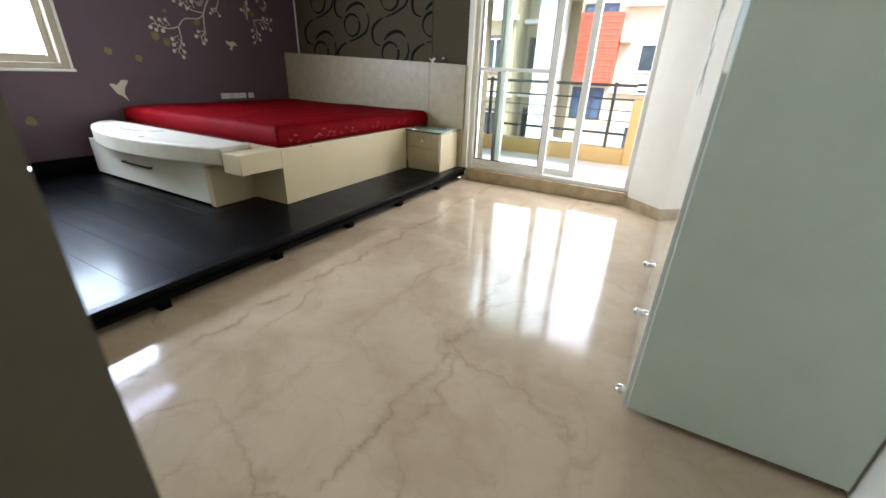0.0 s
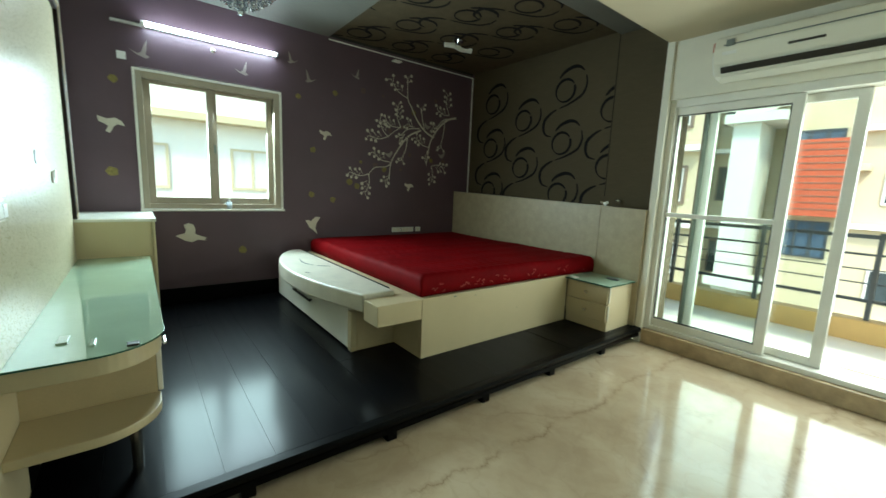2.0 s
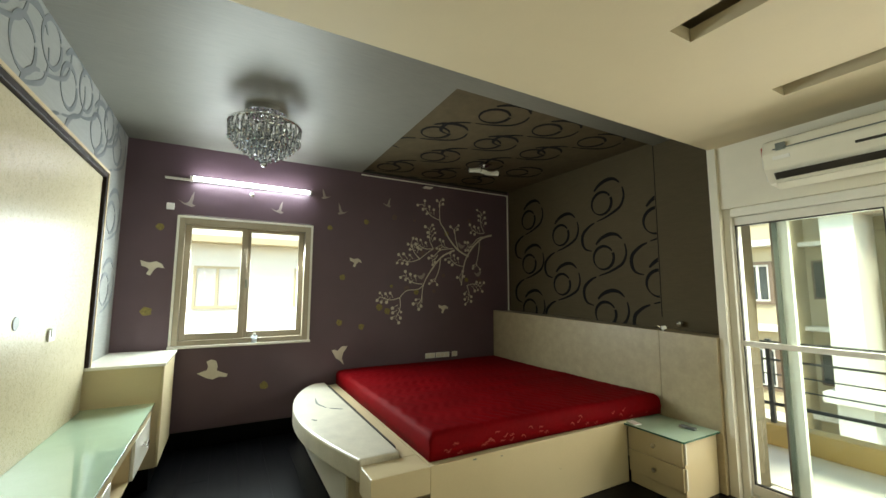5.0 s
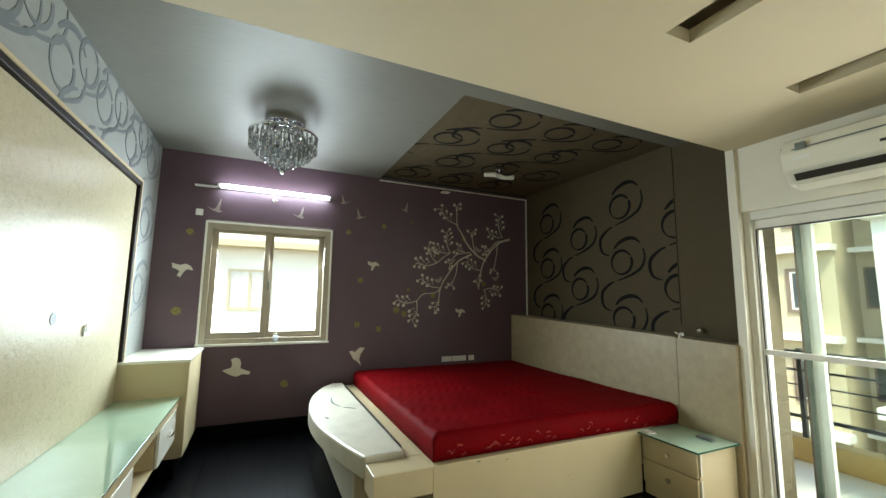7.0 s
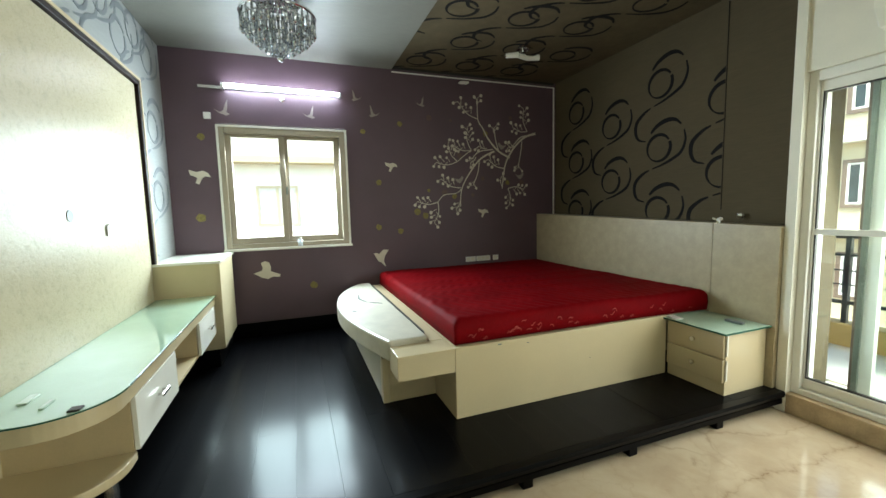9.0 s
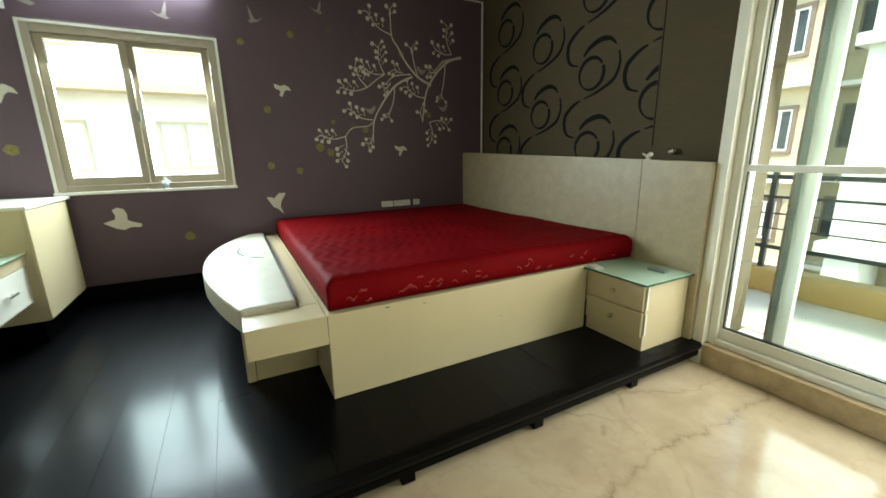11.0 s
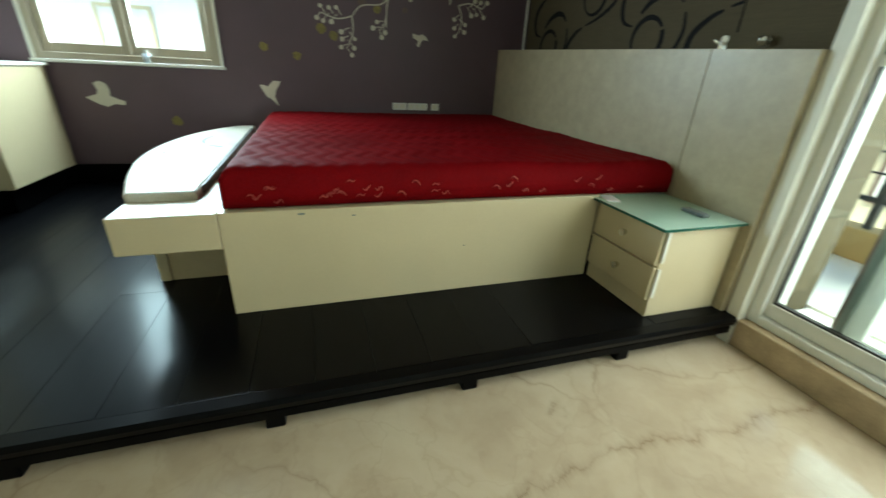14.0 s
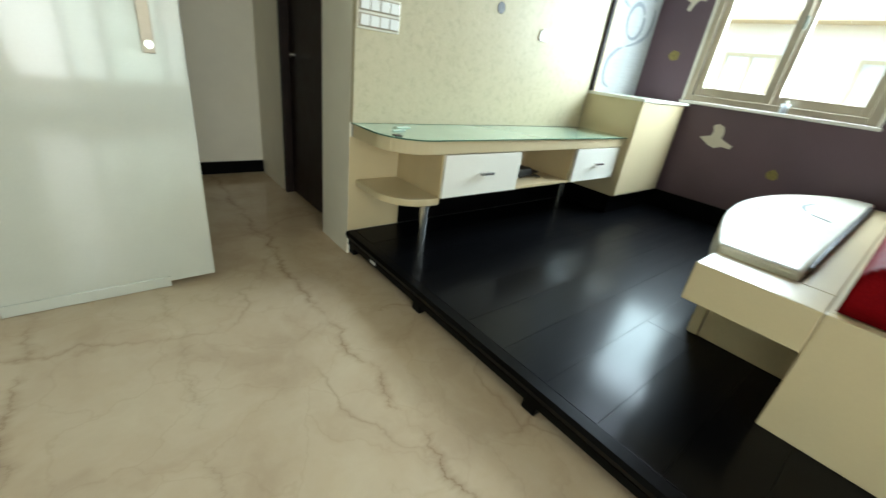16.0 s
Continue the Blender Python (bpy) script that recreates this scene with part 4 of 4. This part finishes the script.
part("edge_line", box((2.113, 4.466, 1.305), (2.117, 4.4695, TOP)), SWIRL, wp)
wc = thing("ceiling_swirls", "dark swirl prints on the taupe ceiling panel", "wallpaper print")
me_ceil = swirl_mesh(lambda u, v, w: (v, u, -0.0005 - w), "swirl", SWIRL)
for x, y0 in ((0.27, 2.60), (0.81, 2.87), (1.365, 2.61), (1.87, 2.87)):
    for k in range(4):
        if y0 + 0.545 * k < 4.22:
            piece("swirl", me_ceil, wc, (x, y0 + 0.545 * k, TOP + 0.03))
wt = thing("pale_wall_swirls", "slate swirl prints on the pale grey wallpaper", "wallpaper print")
me_tv = swirl_mesh(lambda u, v, w: (-u, 0.0005 + w, v), "swirl", SWIRL_PALE)
for x, z in ((0.34, 1.55), (0.34, 2.11), (0.34, 2.66), (0.90, 2.60), (1.45, 2.66), (2.0, 2.60), (2.5, 2.66)):
    piece("swirl", me_tv, wt, (x, 0.28, z))
half_tv = swirl_mesh(lambda u, v, w: (-u, 0.0006 + w, v), "swirl", SWIRL_PALE)
for x in (0.62, 1.17, 1.72, 2.27):
    piece("swirl", half_tv, wt, (x, 0.28, 2.76))

# ---- purple wall prints ----
def on_wall(y0, z0, flip=1.0, size=1.0):
    return lambda u, v, w: (0.0006 + w, y0 + flip * size * u, z0 + size * v)


BIRD_A = [(-0.123, -0.006), (-0.07, 0.012), (-0.045, 0.018), (-0.035, 0.05), (-0.05, 0.10), (-0.01, 0.118), (0.03, 0.10), (0.045, 0.055), (0.04, 0.01), (0.085, -0.012), (0.135, -0.03), (0.125, -0.058), (0.06, -0.05), (0.01, -0.072), (-0.045, -0.055), (-0.10, -0.02)]
BIRD_B = [(-0.075, 0.05), (-0.04, 0.053), (-0.02, 0.04), (0.025, 0.083), (0.077, 0.08), (0.053, 0.04), (0.038, 0.02), (0.025, -0.03), (0.047, -0.095), (0.0, -0.045), (-0.03, -0.03), (-0.055, 0.015)]
BIRD_D = [(-0.09, 0.065), (-0.04, 0.05), (-0.02, 0.045), (0.03, 0.06), (0.075, 0.035), (0.095, -0.005), (0.045, 0.005), (0.02, -0.015), (-0.01, -0.075), (-0.04, -0.06), (-0.02, -0.015), (-0.05, 0.005), (-0.08, 0.015)]
BIRD_C = [(-0.09, 0.03), (-0.03, 0.0), (0.0, 0.02), (0.02, 0.08), (0.045, 0.13), (0.04, 0.05), (0.03, 0.0), (0.06, -0.015), (0.03, -0.035), (-0.01, -0.02), (-0.04, -0.01)]
for outline, y, z, fl, sz, mat in ((BIRD_A, 1.035, 0.785, 1, 0.95, MOTIF), (BIRD_B, 2.192, 0.852, 1, 1.1, MOTIF), (BIRD_D, 0.525, 1.722, 1, 0.95, MOTIF), (BIRD_D, 2.34, 1.84, 1, 0.75, MOTIF),
                                   (BIRD_D, 3.442, 1.315, 1, 0.75, MOTIF), (BIRD_C, 0.76, 2.32, 1, 0.9, MOTIFD), (BIRD_C, 1.53, 2.33, 1, 0.8, MOTIFD), (BIRD_C, 1.99, 2.53, -1, 0.7, MOTIFD),
                                   (BIRD_C, 2.17, 2.38, -1, 0.8, MOTIFD), (BIRD_C, 2.70, 2.52, 1, 0.7, MOTIFD)):
    tagged(part("bird_print", prism(outline, 0, 0.0012, on_wall(y, z, fl, sz)), mat), "cream flying bird print on the purple wallpaper", "bird print", "bird prints")
rb = random.Random(9)
for y, z, r in ((0.56, 2.09, 0.035), (0.51, 1.34, 0.045), (1.477, 0.62, 0.04), (2.05, 2.2, 0.03), (2.2, 1.67, 0.035), (2.18, 1.19, 0.035), (2.42, 1.14, 0.035), (2.45, 2.3, 0.03), (2.62, 1.35, 0.04), (2.72, 1.30, 0.04)):
    n = 12
    out = [(r * (0.75 + 0.35 * rb.random()) * math.cos(2 * math.pi * k / n), r * (0.75 + 0.35 * rb.random()) * math.sin(2 * math.pi * k / n)) for k in range(n)]
    tagged(part("blossom_print", prism(out, 0, 0.001, on_wall(y, z)), OCHRE), "faded ochre blossom print on the purple wallpaper", "blossom print", "blossom prints")

tree = thing("branch_print", "cream branch and berry print on the purple wallpaper", "wall print")
tree.location = (0, 0, -0.03)


def wall_ribbon(pts, w0, w1):
    bm = bmesh.new()
    add_ribbon(bm, smooth_line(pts, 6), lambda f: 1.35 * (w0 + (w1 - w0) * f), 0.0012, on_wall(0, 0))
    part("branch", bm, MOTIF, tree)


disc_bm = bmesh.new()
bmesh.ops.create_circle(disc_bm, cap_ends=True, segments=10, radius=1.0, matrix=Matrix.Rotation(radians(90), 4, "Y"))
disc_me = mesh_of("berry", disc_bm, MOTIF)


def berry_spray(y, z, ang, length, n, rr):
    tip = (y + length * math.cos(ang), z + length * math.sin(ang))
    bend = (y + 0.5 * length * math.cos(ang + 0.25), z + 0.5 * length * math.sin(ang + 0.25))
    wall_ribbon([(y, z), bend, tip], 0.008, 0.005)
    for k in range(n):
        f = 0.35 + 0.65 * k / max(1, n - 1)
        a = ang + (0.9 if k % 2 else -0.9)
        l = 0.05 + 0.03 * rr.random()
        by, bz = y + f * length * math.cos(ang), z + f * length * math.sin(ang)
        ey, ez = by + l * math.cos(a), bz + l * math.sin(a)
        wall_ribbon([(by, bz), ((by + ey) / 2, (bz + ez) / 2 + 0.004), (ey, ez)], 0.005, 0.004)
        ob = new("berry", disc_me)
        ob.parent = tree
        s = 0.0155 + 0.005 * rr.random()
        ob.matrix_basis = Matrix.Translation((0.002, ey, ez)) @ Matrix.Diagonal((1, s, s, 1))


rr = random.Random(12)
wall_ribbon([(4.175, 2.30), (4.02, 2.25), (3.87, 2.12), (3.76, 1.95), (3.72, 1.78), (3.70, 1.63)], 0.020, 0.007)
wall_ribbon([(4.12, 2.28), (3.97, 2.25), (3.88, 2.17), (3.83, 2.12)], 0.012, 0.006)
wall_ribbon([(3.81, 2.00), (3.66, 2.07), (3.53, 2.20), (3.45, 2.33), (3.39, 2.43), (3.385, 2.66)], 0.018, 0.006)
wall_ribbon([(3.60, 2.07), (3.42, 1.98), (3.28, 1.82), (3.17, 1.63), (3.15, 1.42)], 0.017, 0.006)
wall_ribbon([(3.58, 2.09), (3.40, 2.06), (3.30, 1.97)], 0.010, 0.006)
wall_ribbon([(3.66, 2.07), (3.62, 2.20), (3.60, 2.34)], 0.009, 0.006)
wall_ribbon([(3.40, 1.95), (3.38, 1.82), (3.33, 1.70)], 0.009, 0.006)
wall_ribbon([(3.98, 2.20), (3.96, 2.05), (3.93, 1.92)], 0.009, 0.006)
for y, z, a, l, n in ((3.39, 2.43, 2.5, 0.30, 6), (3.385, 2.58, 1.5, 0.09, 3), (3.30, 2.07, 1.75, 0.26, 7), (3.30, 2.07, 2.9, 0.24, 6), (3.12, 1.94, 3.2, 0.26, 6),
                      (3.12, 1.94, 2.1, 0.22, 5), (3.16, 1.64, 2.75, 0.26, 6), (3.15, 1.50, 4.2, 0.12, 4), (2.87, 1.48, 3.1, 0.24, 6), (2.87, 1.48, 4.5, 0.24, 6),
                      (4.055, 2.32, 1.75, 0.27, 6), (4.055, 2.32, 2.95, 0.2, 5), (3.74, 1.87, 2.7, 0.24, 6), (3.71, 1.65, 1.9, 0.1, 3), (3.78, 1.63, -0.05, 0.22, 6),
                      (3.78, 1.63, 4.8, 0.2, 5), (3.60, 2.28, 1.6, 0.06, 3), (3.33, 1.72, 4.4, 0.05, 3), (3.93, 1.93, 4.6, 0.05, 3), (3.36, 2.0, 3.9, 0.1, 4), (3.88, 2.14, 3.3, 0.09, 4), (3.50, 2.10, 2.9, 0.1, 4)):
    berry_spray(y, z, a, l, n, rr)
wall_ribbon([(2.87, 1.48), (2.95, 1.56), (3.10, 1.58), (3.17, 1.63)], 0.006, 0.007)
wall_ribbon([(3.12, 1.94), (3.22, 2.02), (3.30, 2.07)], 0.006, 0.007)
for y, z, fl in ((3.95, 1.77, 1), (3.14, 1.72, 1), (3.70, 2.12, -1)):
    part("perched_bird", prism([(-0.07, 0.035), (-0.03, 0.02), (0.01, 0.03), (0.035, 0.06), (0.06, 0.05), (0.045, 0.01), (0.01, -0.03), (-0.03, -0.015)], 0, 0.0012, on_wall(y, z, fl, 0.9)), MOTIFD, tree)
for k in range(16):
    y, z, r = 2.75 + 1.4 * rr.random(), 1.3 + 1.25 * rr.random(), 0.018 + 0.025 * rr.random()
    out = [(r * (0.75 + 0.3 * rr.random()) * math.cos(2 * math.pi * q / 10), r * (0.75 + 0.3 * rr.random()) * math.sin(2 * math.pi * q / 10)) for q in range(10)]
    part("blossom", prism(out, 0, 0.0008, on_wall(y, z)), OCHRE if k % 4 == 0 else FADED, tree)


# ---- balcony ----
setting("balcony_floor", boxes([((1.6, 4.68, -0.05), (6.2, 5.75, 0.14)), ((2.75, 4.472, -0.05), (4.46, 4.68, 0.128))]), BALC, "pale tiled balcony floor", "balcony floor")
setting("balcony_kerb", box((1.6, 5.55, 0.14), (4.24, 5.72, 0.33), 0.01), OCHREW, "low yellow rendered balcony kerb", "kerb")
setting("balcony_parapet", box((4.24, 5.52, 0.14), (6.2, 5.72, 0.92), 0.01), OCHREW, "yellow rendered balcony parapet", "parapet")
setting("balcony_slab_above", box((1.6, 4.69, 2.75), (6.2, 5.8, 2.95)), FACADEW, "balcony slab of the floor above", "slab")
railing = thing("balcony_railing", "charcoal painted steel balcony railing with flat bars", "railing")
for z, h in ((1.055, 0.035), (0.90, 0.02), (0.77, 0.012), (0.65, 0.012), (0.50, 0.03)):
    part("bar", box((1.6, 5.62 - h / 3, z - h / 2), (4.24, 5.62 + h / 3, z + h / 2), 0.002), RAIL, railing)
part("bar", box((4.24, 5.60, 1.055), (6.1, 5.64, 1.085), 0.002), RAIL, railing)
part("bar", box((4.24, 5.605, 0.985), (6.1, 5.635, 1.01), 0.002), RAIL, railing)
for x in (1.62, 2.40, 3.20, 4.0):
    part("post", box((x - 0.018, 5.60, 0.30), (x + 0.018, 5.64, 1.09), 0.002), RAIL, railing)
for x in (4.6, 5.4):
    part("post", box((x - 0.015, 5.60, 0.92), (x + 0.015, 5.64, 1.08), 0.002), RAIL, railing)


# ---- buildings across the way ----
K, EX, EY, EZ = 1.6, 4.45, 0.6, 1.3


def fx(x):
    return EX + (x - EX) * K


def fz(z):
    return EZ + (z - EZ) * K


def fy(y):
    return EY + (y - EY) * K


def facade_window(parent, x0, x1, z0, z1, y, glass, frame_mat=FACADEW, split=1, trim=None):
    w = part("window", boxes([((x0, y - 0.06, z0), (x0 + 0.06, y, z1)), ((x1 - 0.06, y - 0.06, z0), (x1, y, z1)), ((x0 + 0.06, y - 0.06, z1 - 0.06), (x1 - 0.06, y, z1)), ((x0 + 0.06, y - 0.06, z0), (x1 - 0.06, y, z0 + 0.06))]
                             + [((x0 + (x1 - x0) * k / (split + 1) - 0.04, y - 0.06, z0 + 0.06), (x0 + (x1 - x0) * k / (split + 1) + 0.04, y, z1 - 0.06)) for k in range(1, split + 1)]), frame_mat, parent)
    part("pane", box((x0 + 0.05, y - 0.02, z0 + 0.05), (x1 - 0.05, y - 0.005, z1 - 0.05)), glass, w)
    if trim:
        part("surround", boxes([((x0 - 0.12, y - 0.09, z0 - 0.12), (x0, y, z1 + 0.12)), ((x1, y - 0.09, z0 - 0.12), (x1 + 0.12, y, z1 + 0.12)), ((x0, y - 0.09, z1), (x1, y, z1 + 0.12)), ((x0, y - 0.09, z0 - 0.12), (x1, y, z0))]), trim, w)
    return w


YF = fy(12)
left_house = thing("apartment_building", "cream apartment building with brown trimmed windows and ledges", "building")
part("wall", box((-16, YF, -9), (fx(0.26), YF + 6, 8.5)), FACADE, left_house)
for k in range(-3, 2):
    part("ledge", box((-16, YF - 0.5, fz(2.52) + 3.1 * k), (fx(0.26) + 0.1, YF, fz(2.66) + 3.1 * k)), FACADEW, left_house)
    facade_window(left_house, fx(-0.53), fx(-0.08), fz(1.25) + 3.1 * k, fz(2.10) + 3.1 * k, YF, DARKGLASS, FACADEW, 1, BROWNTRIM)
    facade_window(left_house, fx(-0.53) - 4, fx(-0.08) - 3.4, fz(1.25) + 3.1 * k, fz(2.10) + 3.1 * k, YF, DARKGLASS, FACADEW, 1, BROWNTRIM)
shaft = thing("service_shaft", "recessed cream service shaft with pipes and small windows", "building")
part("wall", box((fx(0.26), YF + 1.6, -9), (fx(1.9), YF + 6, 8.0)), FACADE, shaft)
for k in range(-3, 2):
    facade_window(shaft, fx(0.36), fx(0.62), fz(1.3) + 3.1 * k, fz(2.2) + 3.1 * k, YF + 1.6, DARKGLASS, BROWNTRIM, 0)
    part("ledge", box((fx(0.26), YF + 1.0, fz(2.52) + 3.1 * k), (fx(0.95), YF + 1.6, fz(2.62) + 3.1 * k)), FACADEW, shaft)
    for q in range(3):
        part("pipe_arm", rod((fx(0.6), YF + 1.45, fz(1.0 + 0.5 * q) + 3.1 * k), (fx(0.86), YF + 1.45, fz(1.0 + 0.5 * q) + 3.1 * k), 0.05, 8), SCUFF, shaft)
for x in (0.68, 0.80):
    part("pipe", rod((fx(x), YF + 1.4, -9), (fx(x), YF + 1.4, 8.0), 0.07, 10), SCUFF, shaft)
pillar = thing("facade_column", "tall white rendered building column with wide caps", "column")
part("shaft", box((fx(0.99), YF - 0.6, -9), (fx(1.5), YF + 1.2, 8.6)), FACADEW, pillar)
for z in (-7.9, -1.9, 4.1):
    part("cap", box((fx(0.85), YF - 0.9, z), (fx(1.95), YF + 1.3, z + 0.32)), FACADEW, pillar)
right_house = thing("apartment_building", "pale yellow apartment building with a terracotta bay", "building")
part("wall", box((fx(1.9), YF + 0.4, -9), (22, YF + 7, 8.5)), FACADE, right_house)
for k in range(-3, 2):
    facade_window(right_house, fx(1.98), fx(2.8), fz(0.15) + 3.1 * k, fz(0.95) + 3.1 * k, YF + 0.4, BLUEGLASS, RAIL, 2)
    facade_window(right_house, fx(3.46), fx(4.37), fz(1.35) + 3.1 * k, fz(2.0) + 3.1 * k, YF + 0.4, DARKGLASS, FACADEW, 1)
    facade_window(right_house, fx(3.46) + 4.5, fx(4.37) + 4.5, fz(1.35) + 3.1 * k, fz(2.0) + 3.1 * k, YF + 0.4, DARKGLASS, FACADEW, 1)
    part("ledge", box((fx(2.98), YF + 0.1, fz(0.85) + 3.1 * k), (22, YF + 0.4, fz(0.95) + 3.1 * k)), FACADEW, right_house)
    if k:
        continue
    bay = part("terracotta_bay", box((fx(1.98), YF - 0.1, fz(1.06) + 3.1 * k), (fx(2.96), YF + 0.4, fz(2.66) + 3.1 * k)), BRICKRED, right_house, "terracotta clad bay")
    for q in range(11):
        z = fz(1.06) + 3.1 * k + 0.22 * (q + 1)
        part("groove", box((fx(1.98) + 0.02, YF - 0.115, z), (fx(2.96) - 0.02, YF - 0.1, z + 0.03)), BROWNTRIM, bay)
    ou = part("outdoor_unit", box((fx(3.0), YF - 0.1, fz(2.0)), (fx(3.25), YF + 0.4, fz(2.14)), 0.03), FACADE, right_house, "small outdoor unit")
west_house = thing("apartment_building", "white apartment building across the lane with balconies", "building")
part("wall", box((-16.5, -9, -9), (-10, 13, 4.4)), FACADEW, west_house)
for k in range(-3, 2):
    for y in (-5.5, -2.6, 0.2, 3.1):
        z = 1.0 + 3.1 * k
        w = part("window", boxes([((-10.0, y, z), (-9.94, y + 0.08, z + 1.3)), ((-10.0, y + 1.2, z), (-9.94, y + 1.28, z + 1.3)), ((-10.0, y + 0.08, z + 1.22), (-9.94, y + 1.2, z + 1.3)),
                                  ((-10.0, y + 0.08, z), (-9.94, y + 1.2, z + 0.08)), ((-10.0, y + 0.6, z + 0.08), (-9.94, y + 0.68, z + 1.22))]), FACADE, west_house)
        part("pane", box((-9.99, y + 0.05, z + 0.05), (-9.97, y + 1.23, z + 1.25)), PALEGLASS, w)
    part("ledge", box((-10, -9, 3.0 + 3.1 * k), (-9.4, 13, 3.2 + 3.1 * k)), FACADE, west_house)
setting("ground", box((-400, -400, -9.4), (400, 400, -9.0)), EARTH, "dusty ground between the buildings", "ground")

# ---- platform planks ----
PW, GAP = 0.196, 0.001
plank_meshes = {}
lay = random.Random(6)
row = 0
y = 0.287
while y < 4.46:
    w = min(PW, 4.463 - y)
    x, k = 0.0, 0
    cuts = [0.0, 0.75 + 0.61 * ((row * 2) % 3), 2.698]
    for a, b in zip(cuts, cuts[1:]):
        key = (round(b - a, 3), round(w, 3))
        if key not in plank_meshes:
            plank_meshes[key] = mesh_of("plank", box((0, 0, 0), (b - a - GAP, w - GAP, 0.0105)), PLANK)
        board = piece("plank", plank_meshes[key], platform, (a, y, 0.1285))
        board.matrix_basis = pose(a, y, 0.1285, lay.uniform(-0.16, 0.16), lay.uniform(-0.04, 0.04), 0)
    y += PW
    row += 1
